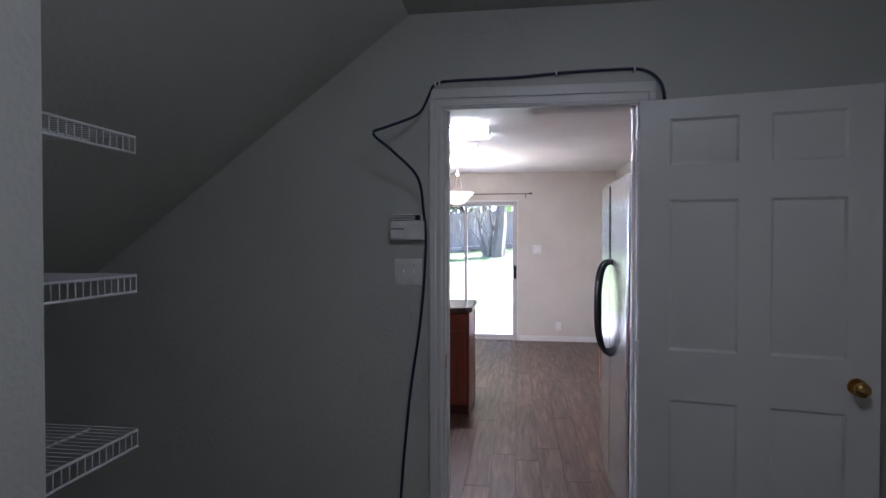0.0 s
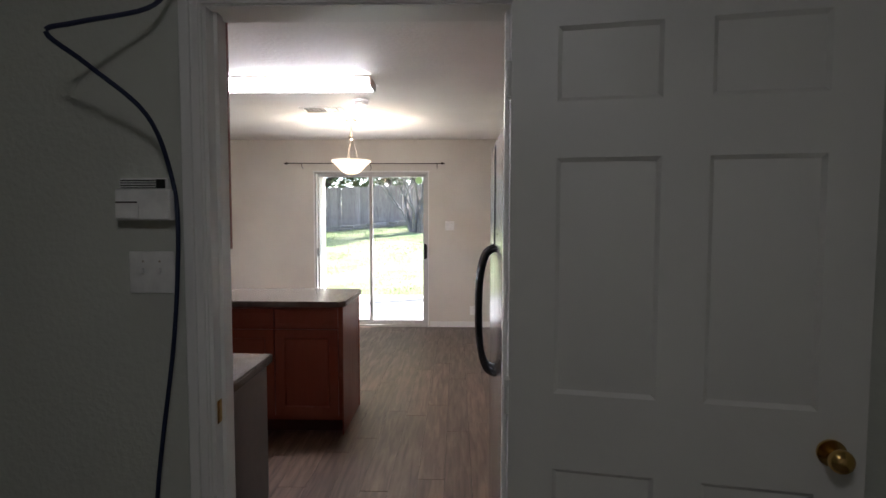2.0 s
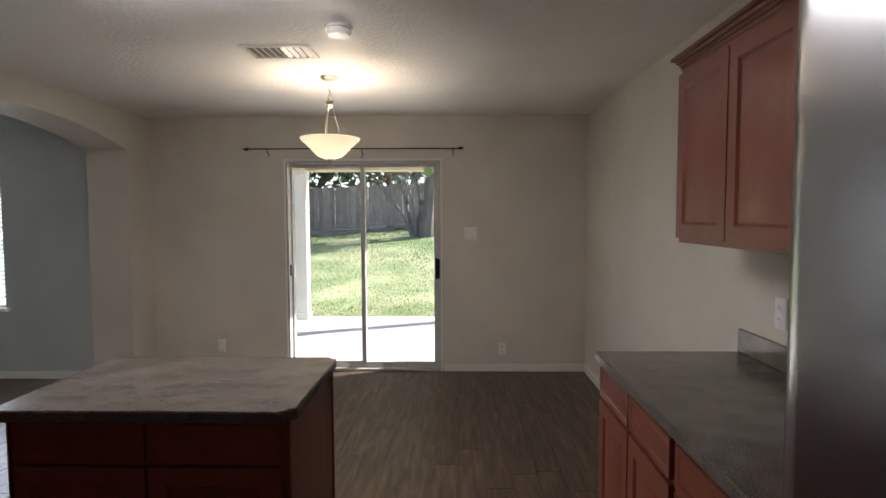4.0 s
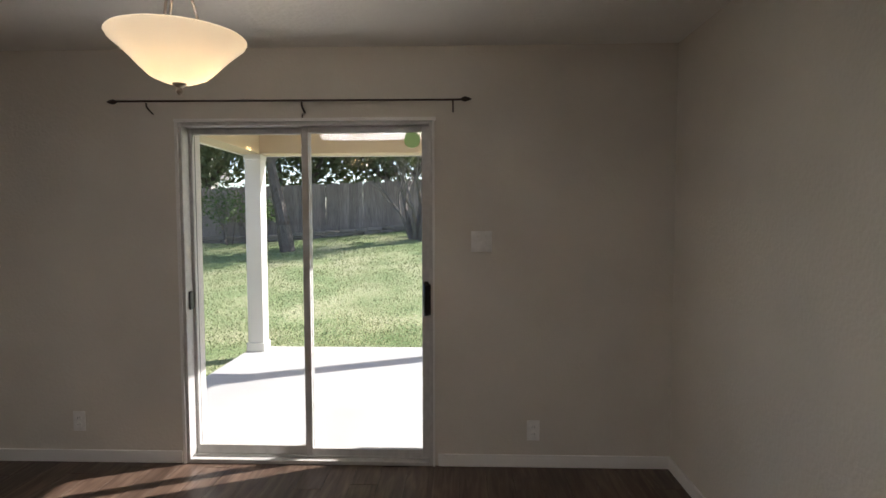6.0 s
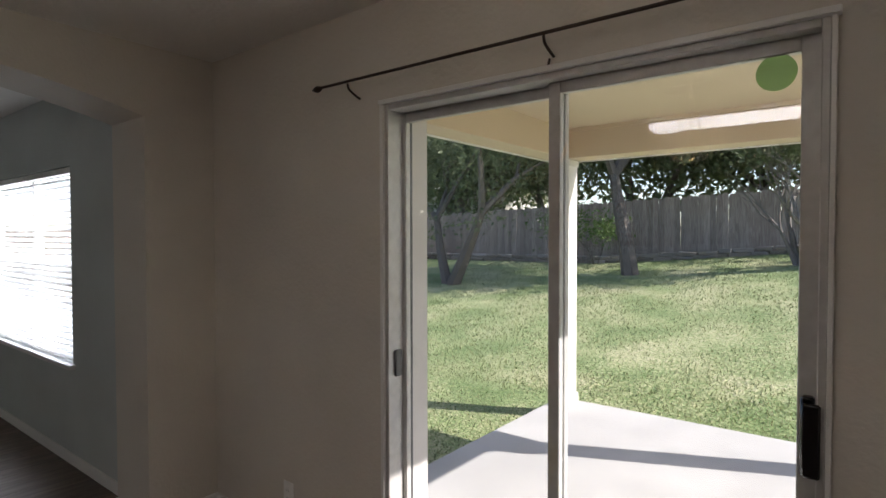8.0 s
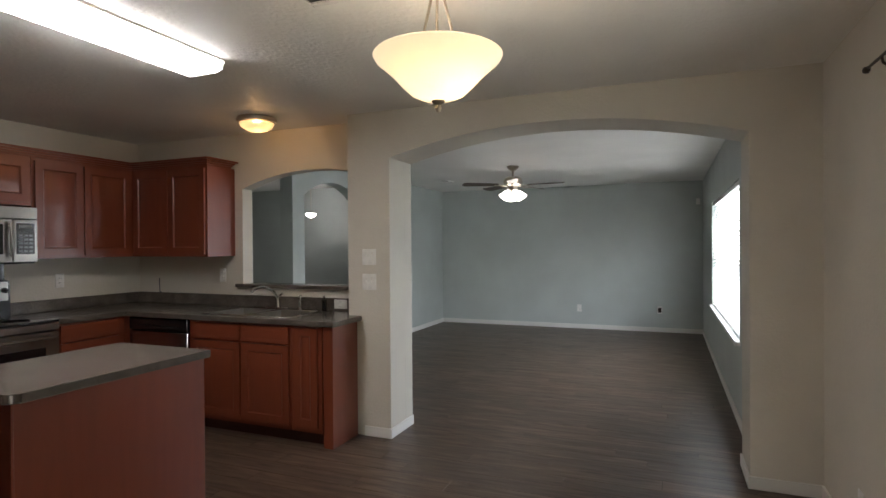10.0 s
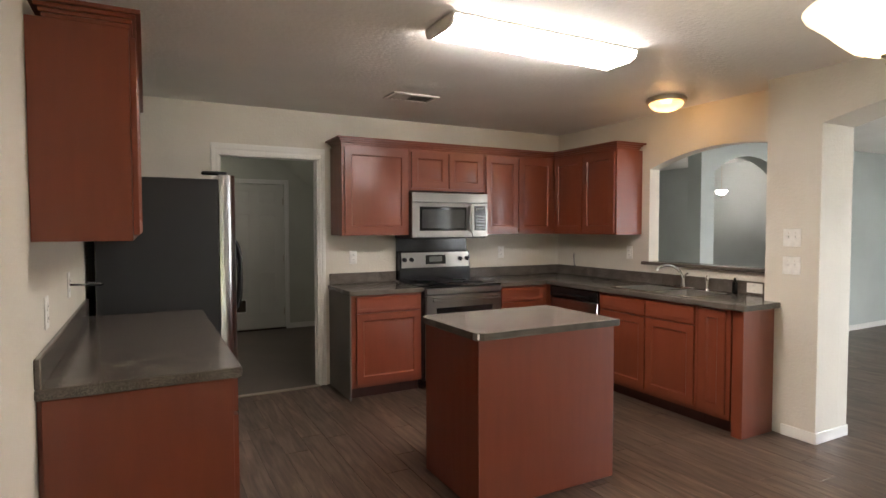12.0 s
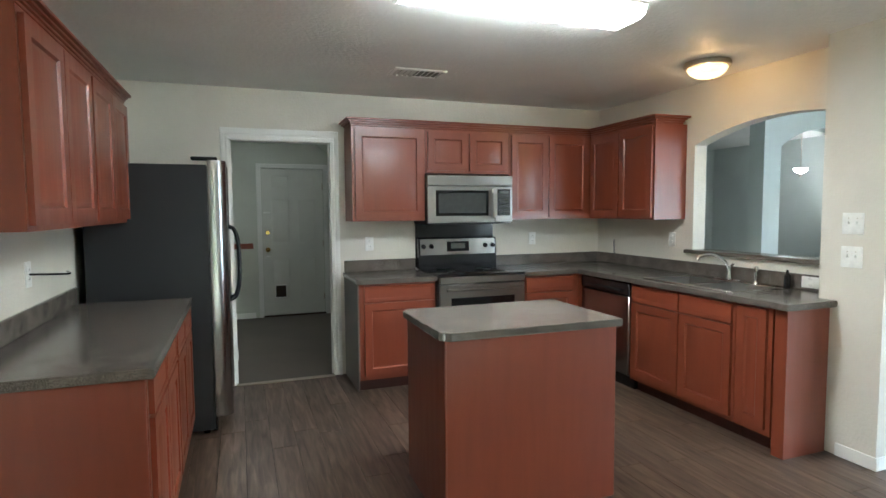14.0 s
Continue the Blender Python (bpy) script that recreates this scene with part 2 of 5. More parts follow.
def grass_material():
    m, n, l, b = mat_base("lawn", 0.9)
    tc = n.new("ShaderNodeTexCoord")
    a = n.new("ShaderNodeTexNoise")
    a.inputs["Scale"].default_value, a.inputs["Detail"].default_value = 0.9, 6
    f = n.new("ShaderNodeTexNoise")
    f.inputs["Scale"].default_value, f.inputs["Detail"].default_value = 28, 5
    mx = n.new("ShaderNodeMath")
    mx.operation = 'MULTIPLY_ADD'
    mx.inputs[1].default_value = 0.5
    hf = n.new("ShaderNodeMath")
    hf.operation = 'MULTIPLY'
    hf.inputs[1].default_value = 0.5
    for t in (a, f):
        l.new(tc.outputs["Object"], t.inputs["Vector"])
    l.new(f.outputs[0], hf.inputs[0])
    l.new(a.outputs[0], mx.inputs[0])
    l.new(hf.outputs[0], mx.inputs[2])
    r = ramp(n, [(0.36, (0.11, 0.17, 0.05)), (0.47, (0.20, 0.26, 0.10)), (0.56, (0.35, 0.36, 0.18)), (0.7, (0.46, 0.42, 0.27))])
    l.new(mx.outputs[0], r.inputs[0])
    l.new(r.outputs[0], b.inputs["Base Color"])
    bp = n.new("ShaderNodeBump")
    bp.inputs["Strength"].default_value, bp.inputs["Distance"].default_value = 0.8, 0.05
    l.new(f.outputs[0], bp.inputs["Height"])
    l.new(bp.outputs[0], b.inputs["Normal"])
    return m


M_LAWN = grass_material()

# ---- mesh helpers ----
BASE = {}


def box(bm, x0, x1, y0, y1, z0, z1, bevel=0.0, seg=1):
    m = Matrix.Translation(((x0 + x1) / 2, (y0 + y1) / 2, (z0 + z1) / 2)) @ Matrix.Diagonal((abs(x1 - x0), abs(y1 - y0), abs(z1 - z0), 1))
    v = bmesh.ops.create_cube(bm, size=1, matrix=m)["verts"]
    if bevel:
        edges = list({e for q in v for e in q.link_edges})
        bmesh.ops.bevel(bm, geom=edges, offset=bevel, segments=seg, affect='EDGES', profile=0.5)
    return bm


def boxes(*dims, bevel=0.0):
    bm = bmesh.new()
    for d in dims:
        box(bm, *d, bevel=bevel)
    return bm


def cyl(bm, a, b, r0, r1=None, seg=20):
    a, b = Vector(a), Vector(b)
    d = b - a
    m = Matrix.Translation((a + b) / 2) @ d.to_track_quat('Z', 'Y').to_matrix().to_4x4()
    bmesh.ops.create_cone(bm, cap_ends=True, segments=seg, radius1=r0, radius2=r0 if r1 is None else r1, depth=d.length, matrix=m)
    return bm


def ball(bm, c, r, scale=(1, 1, 1), u=16, v=10):
    bmesh.ops.create_uvsphere(bm, u_segments=u, v_segments=v, radius=r, matrix=Matrix.Translation(c) @ Matrix.Diagonal((*scale, 1)))
    return bm


def lathe(profile, centre, seg=40, capped=True):
    """A turned shape from (radius, height) pairs round an upright axis."""
    bm = bmesh.new()
    rings = []
    for r, z in profile:
        rings.append([bm.verts.new((centre[0] + r * math.cos(a), centre[1] + r * math.sin(a), centre[2] + z)) for a in (2 * math.pi * i / seg for i in range(seg))])
    for p, q in zip(rings, rings[1:]):
        for i in range(seg):
            bm.faces.new((p[i], p[(i + 1) % seg], q[(i + 1) % seg], q[i]))
    if capped and profile[0][0] > 0.001:
        bm.faces.new(rings[0])
    if capped and profile[-1][0] > 0.001:
        bm.faces.new(rings[-1])
    bmesh.ops.remove_doubles(bm, verts=bm.verts[:], dist=0.0002)
    bmesh.ops.recalc_face_normals(bm, faces=bm.faces[:])
    return bm


def prism(points, axis, a, b):
    """A closed outline in the plane across the axis, drawn out from a to b."""
    bm = bmesh.new()
    def at(p, t):
        q = list(p)
        q.insert(axis, t)
        return q
    lo = [bm.verts.new(at(p, a)) for p in points]
    hi = [bm.verts.new(at(p, b)) for p in points]
    bm.faces.new(lo)
    bm.faces.new(hi[::-1])
    for i in range(len(points)):
        j = (i + 1) % len(points)
        bm.faces.new((lo[i], hi[i], hi[j], lo[j]))
    bmesh.ops.recalc_face_normals(bm, faces=bm.faces[:])
    return bm


def merge(*bms):
    out = bms[0]
    for other in bms[1:]:
        me = bpy.data.meshes.new("tmp")
        other.to_mesh(me)
        out.from_mesh(me)
        bpy.data.meshes.remove(me)
        other.free()
    return out


def tube(points, r, seg=8):
    """A round bar along a smooth line through the points."""
    p = [Vector(q) for q in points]
    line = []
    for i in range(len(p) - 1):
        p0, p1, p2, p3 = p[max(0, i - 1)], p[i], p[i + 1], p[min(len(p) - 1, i + 2)]
        for k in range(6):
            t = k / 6
            line.append(0.5 * (2 * p1 + (p2 - p0) * t + (2 * p0 - 5 * p1 + 4 * p2 - p3) * t * t + (3 * p1 - p0 - 3 * p2 + p3) * t ** 3))
    line.append(p[-1])
    bm = bmesh.new()
    rings = []
    up = Vector((0.31, 0.23, 0.92))
    for i, q in enumerate(line):
        d = (line[min(i + 1, len(line) - 1)] - line[max(0, i - 1)]).normalized()
        s = d.cross(up).normalized()
        w = d.cross(s)
        rings.append([bm.verts.new(q + (s * math.cos(a) + w * math.sin(a)) * r) for a in (2 * math.pi * j / seg for j in range(seg))])
    for a, b in zip(rings, rings[1:]):
        for j in range(seg):
            bm.faces.new((a[j], a[(j + 1) % seg], b[(j + 1) % seg], b[j]))
    bm.faces.new(rings[0])
    bm.faces.new(rings[-1])
    bmesh.ops.recalc_face_normals(bm, faces=bm.faces[:])
    return bm


def smooth(me, angle=40):
    me.polygons.foreach_set("use_smooth", [True] * len(me.polygons))
    me.set_sharp_from_angle(angle=radians(angle))


def thing(name, loc, label, category, group="", rz=0.0, local=False):
    e = new(name)
    e.empty_display_size = 0.1
    e.matrix_basis = pose(*loc, 0, 0, rz)
    BASE[e.name] = Vector((0, 0, 0)) if local else Vector(loc)
    return tagged(e, label, category, group)


def part(name, bm, material, parent=None, label="", round_edges=True):
    me = bpy.data.meshes.new(name)
    base = BASE[parent.name] if parent else Vector((0, 0, 0))
    if base.length:
        bmesh.ops.translate(bm, verts=bm.verts[:], vec=-base)
    bm.to_mesh(me)
    bm.free()
    if round_edges:
        smooth(me)
    me.materials.append(material)
    ob = new(name, me)
    ob.parent = parent
    BASE[ob.name] = base
    if label:
        tagged(ob, label)
    return ob


def single(name, bm, material, label, category, group="", kind="", base=None):
    """A thing that is one mesh, with its origin at its base."""
    if base is None:
        lo = [min(v.co[i] for v in bm.verts) for i in range(3)]
        hi = [max(v.co[i] for v in bm.verts) for i in range(3)]
        base = Vector(((lo[0] + hi[0]) / 2, (lo[1] + hi[1]) / 2, lo[2]))
    base = Vector(base)
    bmesh.ops.translate(bm, verts=bm.verts[:], vec=-base)
    me = bpy.data.meshes.new(name)
    bm.to_mesh(me)
    bm.free()
    smooth(me)
    me.materials.append(material)
    ob = new(name, me)
    ob.location = base
    BASE[ob.name] = base
    return tagged(ob, label, category, group, kind)


def structure(name, bm, material, label, category="wall"):
    return single(name, bm, material, label, category, kind="structure", base=(0, 0, 0))


# ---- structure: plan in metres ----
CEIL = 2.465
XR = 1.695            # kitchen wall behind the refrigerator
YS = 5.79             # wall with the sliding door
XA, XB = -2.505, -2.885   # both faces of the arch wall
XSINK = -2.76         # wall behind the sink
YK = 0.115            # kitchen face of the doorway wall
DW = 0.82             # doorway width
DH = 2.045
LX, LY0, LY1 = -8.6, 1.0, 5.5  # living room: far wall, both side walls
UX0, UX1, UY = -2.2, 2.35, -2.92  # utility room
SLX0, SLX1, SLZ = -1.19, 0.30, 2.04


def arch_points(u0, u1, spring, apex, n=20, power=1.0):
    """Points of a flat arch from u0 to u1."""
    h, w = apex - spring, (u1 - u0) / 2
    r = (w * w + h * h) / (2 * h)
    c = (u0 + u1) / 2
    zc = apex - r
    return [(u, zc + math.sqrt(max(0, r * r - (u - c) ** 2))) for u in (u0 + (u1 - u0) * i / n for i in range(n + 1))]


# doorway wall, between utility room and kitchen
structure("wall_south", boxes((UX0, 0, 0, YK, 0, CEIL), (DW, UX1, 0, YK, 0, CEIL), (0, DW, 0, YK, DH, CEIL)), M_UTIL,
          "pale painted wall with an open doorway", "wall")
structure("wall_south_kitchen", boxes((XSINK, -0.012, YK + 0.002, YK + 0.01, 0, CEIL), (DW + 0.012, XR, YK + 0.002, YK + 0.01, 0, CEIL), (-0.012, DW + 0.012, YK + 0.002, YK + 0.01, DH + 0.012, CEIL)), M_WALL,
          "beige painted wall behind the range and cabinets", "wall")
structure("wall_east", boxes((XR, XR + 0.12, YK, YS, 0, CEIL)), M_WALL, "beige painted kitchen wall with fine texture", "wall")
structure("wall_north", boxes((XB, SLX0, YS, YS + 0.15, 0, CEIL), (SLX1, XR + 0.12, YS, YS + 0.15, 0, CEIL), (SLX0, SLX1, YS, YS + 0.15, SLZ, CEIL)), M_WALL,
          "beige painted wall round the sliding glass door", "wall")
# sink wall with its arched pass-through
P0, P1 = 1.42, 2.92
bm = boxes((XB, XSINK, YK, P0, 0, CEIL), (XB, XSINK, P1, 3.04, 0, CEIL), (XB, XSINK, P0, P1, 0, 1.085))
bm = merge(bm, prism(arch_points(P0, P1, 1.97, 2.105) + [(P1, CEIL), (P0, CEIL)], 0, XB, XSINK))
structure("wall_sink", bm, M_WALL, "beige painted wall with an arched pass-through over the sink", "wall")
A0, A1 = 3.04, 5.42
bm = boxes((XSINK + 0.001, XA, 2.68, A0, 0, CEIL), (XB, XA, A1, YS, 0, CEIL))
bm = merge(bm, prism(arch_points(A0, A1, 2.11, 2.275) + [(A1, CEIL), (A0, CEIL)], 0, XB, XA))
structure("wall_arch", bm, M_WALL, "beige painted wall with a wide flat arch to the living room", "wall")
# living room
WX0, WX1, WZ0, WZ1 = -6.65, -3.75, 0.67, 1.97
structure("wall_living_north", boxes((LX, WX0, LY1, LY1 + 0.15, 0, CEIL), (WX1, XB, LY1, LY1 + 0.15, 0, CEIL), (WX0, WX1, LY1, LY1 + 0.15, 0, WZ0), (WX0, WX1, LY1, LY1 + 0.15, WZ1, CEIL)), M_LIVING,
          "blue-grey painted wall with a wide window", "wall")
structure("wall_living_west", boxes((LX - 0.12, LX, LY0 - 0.12, LY1 + 0.15, 0, CEIL)), M_LIVING, "blue-grey painted far wall of the empty living room", "wall")
O0, O1 = -5.45, -4.19
bm = boxes((LX, -5.7, LY0 - 0.12, LY0, 0, CEIL), (-5.7, O0, LY0 - 0.12, LY0 + 0.05, 0, CEIL), (O1, -3.97, LY0 - 0.12, LY0 + 0.05, 0, CEIL))
bm = merge(bm, prism(arch_points(O0, O1, 2.05, 2.25) + [(O1, CEIL), (O0, CEIL)], 1, LY0 - 0.12, LY0 + 0.05))
structure("wall_living_south", bm, M_LIVING, "blue-grey painted wall with an arched opening to the entry", "wall")
structure("wall_hall", boxes((-4.2, -3.0, -0.42, -0.3, 0, CEIL)), M_LIVING, "grey painted hall wall in shade", "wall")
structure("wall_living_east", boxes((XB - 0.006, XB - 0.002, LY0, P0 - 0.002, 0, CEIL)), M_LIVING, "blue-grey painted back of the sink wall", "wall")
structure("wall_entry", boxes((-7.0, -2.9, -2.6, -2.48, 0, CEIL), (-7.12, -7.0, -2.6, LY0 - 0.12, 0, CEIL), (-3.0, -2.9, -2.48, LY0 - 0.12, 0, CEIL)), M_LIVING, "grey painted walls of the entry room beyond the arch", "wall")
# utility room under the stairs
structure("wall_utility_south", boxes((UX0, -0.355, UY - 0.12, UY, 0, CEIL), (0.465, UX1, UY - 0.12, UY, 0, CEIL), (-0.355, 0.465, UY - 0.12, UY, 2.04, CEIL)), M_UTIL, "pale painted utility wall round the back door", "wall")
structure("wall_utility_east", boxes((UX1, UX1 + 0.12, UY - 0.12, YK, 0, CEIL)), M_UTIL, "pale painted utility side wall", "wall")
structure("wall_utility_west", boxes((UX0 - 0.12, UX0, UY - 0.12, YK, 0, CEIL)), M_UTIL, "pale painted utility side wall under the stairs", "wall")
structure("wall_utility_stub", boxes((UX0, -0.72, -1.46, -1.32, 0, 2.03)), M_UTIL, "narrow painted partition carrying the wire shelves", "wall")
SLOPE = 0.752
zx = CEIL - (-0.16 - UX0) * SLOPE
structure("ceiling_slope", prism([(-0.16, CEIL + 0.02), (-0.16, CEIL - 0.004), (UX0, zx), (UX0, zx + 0.1)], 1, UY, -0.002), M_UTIL, "sloping painted ceiling under the stairs", "ceiling")
structure("ceiling_utility", boxes((-0.2, UX1 + 0.12, UY - 0.12, YK, CEIL, CEIL + 0.12)), M_UTIL, "flat painted utility room ceiling", "ceiling")
structure("ceiling", boxes((XB, XR + 0.12, YK, YS + 0.15, CEIL, CEIL + 0.12)), M_CEIL, "off-white kitchen ceiling with knockdown texture", "ceiling")
structure("ceiling_living", boxes((LX - 0.12, XB, -2.6, LY1 + 0.15, CEIL, CEIL + 0.12)), M_CEIL, "off-white living room ceiling", "ceiling")
floor_k = structure("floor", boxes((XB, XR + 0.12, YK + 0.03, YS + 0.02, -0.1, -0.004)), M_FLOORGAP, "dark brown wood-look plank kitchen floor", "floor")
floor_l = structure("floor_living", boxes((LX - 0.12, XB, -2.6, LY1 + 0.15, -0.1, -0.004)), M_FLOORGAP, "dark brown wood-look plank living room floor", "floor")
structure("floor_utility", boxes((UX0, UX1, UY - 0.12, YK + 0.03, -0.1, 0)), M_UFLOOR, "dark grey vinyl utility floor", "floor")
structure("threshold_strip", boxes((0.0, DW, YK + 0.0, YK + 0.06, 0, 0.008), bevel=0.003), M_NICKEL, "thin metal strip across the doorway floor", "trim")


def casing(name, x0, x1, h, y0, y1, label, head=1.0):
    """Moulded door casing round an opening in a wall across y; y1 is its proud face."""
    d = 1 if y1 > y0 else -1
    bm = bmesh.new()
    for a, b, t in ((0.0, 0.062, 0.45), (0.006, 0.02, 0.75), (0.03, 0.056, 1.0)):
        yy = sorted((y0, y0 + (y1 - y0) * t))
        box(bm, x0 - b, x0 - a, *yy, 0, h + a * head, 0.002)
        box(bm, x1 + a, x1 + b, *yy, 0, h + a * head, 0.002)
        box(bm, x0 - b, x1 + b, *yy, h + a * head, h + b * head, 0.002)
    return structure(name, bm, M_TRIM, label, "trim")


casing("trim_doorway_utility", -0.006, DW + 0.006, DH, 0.0, -0.02, "white moulded casing round the doorway", 1.4)
casing("trim_doorway_kitchen", -0.006, DW + 0.006, DH, YK + 0.01, YK + 0.03, "white moulded casing round the doorway", 1.55)
structure("jamb_doorway", boxes((-0.012, 0.004, -0.001, YK + 0.012, 0, DH), (DW - 0.004, DW + 0.012, -0.001, YK + 0.012, 0, DH), (-0.012, DW + 0.012, -0.001, YK + 0.012, DH - 0.004, DH + 0.012),
                                (0.004, 0.015, 0.045, 0.08, 0, DH - 0.004), (DW - 0.015, DW - 0.004, 0.045, 0.08, 0, DH - 0.004)), M_TRIM, "white door jamb with stop", "trim")


def baseboard(name, runs):
    bm = bmesh.new()
    for x0, x1, y0, y1 in runs:
        box(bm, x0, x1, y0, y1, 0, 0.075, 0.003)
        cx, cy = (x0 + x1) / 2, (y0 + y1) / 2
    return structure(name, bm, M_TRIM, "white painted baseboard", "trim")


T = 0.013
baseboard("baseboard_kitchen", [(XA, SLX0 - 0.03, YS - T, YS), (SLX1 + 0.03, XR, YS - T, YS), (XR - T, XR, 2.90, YS - T), (XA, XA + T, 2.82, A0 + T), (XB, XA, A0, A0 + T),
                                (XA, XA + T, A1 - T, YS - T), (XB, XA, A1 - T, A1)])
baseboard("baseboard_living", [(LX, LX + T, LY0, LY1), (LX + T, XB, LY1 - T, LY1), (LX + T, -5.7, LY0, LY0 + T)])
baseboard("baseboard_utility", [(UX0, -0.38, UY, UY + T), (0.58, UX1, UY, UY + T)])

# ---- doors and windows ----
def panel_slab(w, h, t, panels, depth=0.008, lip=0.022, raise_=0.005):
    """A slab, face towards +y at y=t, with sunk and raised panels (x0, x1, z0, z1)."""
    bm = bmesh.new()
    xs = sorted({0, w, *[v for p in panels for v in p[:2]]})
    zs = sorted({0, h, *[v for p in panels for v in p[2:]]})
    grid = {(i, k): bm.verts.new((x, t, z)) for i, x in enumerate(xs) for k, z in enumerate(zs)}
    back = {(i, k): bm.verts.new((x, 0, z)) for i, x in enumerate(xs) for k, z in enumerate(zs)}
    sunk = []
    for i in range(len(xs) - 1):
        for k in range(len(zs) - 1):
            f = bm.faces.new((grid[i, k], grid[i, k + 1], grid[i + 1, k + 1], grid[i + 1, k]))
            bm.faces.new((back[i, k], back[i + 1, k], back[i + 1, k + 1], back[i, k + 1]))
            cx, cz = (xs[i] + xs[i + 1]) / 2, (zs[k] + zs[k + 1]) / 2
            if any(p[0] < cx < p[1] and p[2] < cz < p[3] for p in panels):
                sunk.append((f, next(p for p in panels if p[0] < cx < p[1] and p[2] < cz < p[3])))
    n, m = len(xs) - 1, len(zs) - 1
    for i in range(n):
        bm.faces.new((grid[i, 0], grid[i + 1, 0], back[i + 1, 0], back[i, 0]))
        bm.faces.new((grid[i, m], back[i, m], back[i + 1, m], grid[i + 1, m]))
    for k in range(m):
        bm.faces.new((grid[0, k], back[0, k], back[0, k + 1], grid[0, k + 1]))
        bm.faces.new((grid[n, k], grid[n, k + 1], back[n, k + 1], back[n, k]))
    groups = {}
    for f, p in sunk:
        groups.setdefault(p, []).append(f)
    for p, faces in groups.items():
        if len(faces) > 1:
            faces = bmesh.ops.dissolve_faces(bm, faces=faces)["region"]
        bm.normal_update()
        bmesh.ops.inset_region(bm, faces=faces, thickness=lip * 0.5, depth=-depth)
        bm.normal_update()
        bmesh.ops.inset_region(bm, faces=faces, thickness=lip * 0.35, depth=0)
        bm.normal_update()
        if raise_:
            bmesh.ops.inset_region(bm, faces=faces, thickness=lip, depth=raise_)
    bmesh.ops.recalc_face_normals(bm, faces=bm.faces[:])
    return bm


SIX = [(a, b, c, e) for c, e in ((1.76, 1.945), (1.015, 1.62), (0.22, 0.815)) for a, b in ((0.115, 0.365), (0.475, 0.725))]


def knob(bm, x, y, z, d=-1):
    cyl(bm, (x, y, z), (x, y + d * 0.008, z), 0.032, seg=24)
    cyl(bm, (x, y + d * 0.008, z), (x, y + d * 0.04, z), 0.012, seg=16)
    ball(bm, (x, y + d * 0.052, z), 0.028, (1, 0.75, 1), 20, 12)
    return bm


# utility door, folded back against the wall; its visible face looks into the utility room
d = thing("door_1", (0.819, -0.024, 0.012), "white six-panel interior door standing wide open", "door", local=True, rz=-11.0)
tagged(d, kind="structure")
bm = panel_slab(0.83, 2.025, 0.035, SIX, 0.009, 0.03)
bmesh.ops.transform(bm, matrix=Matrix.Diagonal((1, -1, 1, 1)), verts=bm.verts[:])
bmesh.ops.recalc_face_normals(bm, faces=bm.faces[:])
part("leaf", bm, M_DOOR, d)
part("door_knob", knob(bmesh.new(), 0.757, -0.035, 0.92), M_BRASS, d, "polished brass knob")
for z in (0.2, 1.0, 1.82):
    part("hinge", cyl(boxes((-0.012, 0.004, -0.037, -0.006, z - 0.045, z + 0.045)), (-0.006, -0.04, z - 0.045), (-0.006, -0.04, z + 0.045), 0.006), M_DOOR, d)
structure("strike_plate", boxes((0.004, 0.006, 0.012, 0.04, 0.90, 0.965), bevel=0.0008), M_BRASS, "small brass strike plate on the door jamb", "hardware")

# back door of the utility room
d = thing("door_2", (0.465, UY - 0.06, 0.0), "closed white six-panel back door with a small pet flap", "door", local=True, rz=180)
tagged(d, kind="structure")
bm = panel_slab(0.82, 2.03, 0.04, [(a * 0.98, b * 0.98, c, e) for a, b, c, e in SIX], 0.008, 0.03)
bmesh.ops.transform(bm, matrix=Matrix.Diagonal((1, -1, 1, 1)), verts=bm.verts[:])
bmesh.ops.recalc_face_normals(bm, faces=bm.faces[:])
part("leaf", bm, M_DOOR, d)
part("door_knob", knob(bmesh.new(), 0.065, -0.04, 0.93), M_BRASS, d, "brass knob")
part("deadbolt", cyl(bmesh.new(), (0.065, -0.04, 1.165), (0.065, -0.058, 1.165), 0.03, 0.026, 24), M_BRASS, d, "brass deadbolt")
part("alarm_sensor", boxes((0.015, 0.10, -0.06, -0.04, 1.425, 1.45), bevel=0.004), M_PLATE, d)
part("sensor_magnet", boxes((0.035, 0.09, -0.06, -0.04, 0.83, 0.85), bevel=0.004), M_PLATE, d)
part("pet_flap", boxes((0.155, 0.29, -0.046, -0.038, 0.27, 0.43), bevel=0.003), M_BRONZE, d, "dark pet flap")
part("flap_frame", boxes((0.14, 0.155, -0.052, -0.038, 0.255, 0.445), (0.29, 0.305, -0.052, -0.038, 0.255, 0.445), (0.155, 0.29, -0.052, -0.038, 0.43, 0.445), (0.155, 0.29, -0.052, -0.038, 0.255, 0.27)), M_PLATE, d)
part("sill", boxes((-0.02, 0.84, -0.07, 0.0, 0.0, 0.022), bevel=0.004), M_BRONZE, d, "dark metal door sill")
part("stop", boxes((0.0, 0.82, 0.002, 0.058, 2.0, 2.038), (0.0, 0.03, 0.002, 0.058, 0.0, 2.0), (0.79, 0.82, 0.002, 0.058, 0.0, 2.0)), M_TRIM, d)
for z in (0.25, 1.0, 1.8):
    part("hinge", boxes((0.805, 0.825, -0.045, -0.035, z - 0.045, z + 0.045)), M_NICKEL, d)
casing("trim_back_door", -0.361, 0.471, 2.04, UY, UY + 0.018, "white casing round the back door")


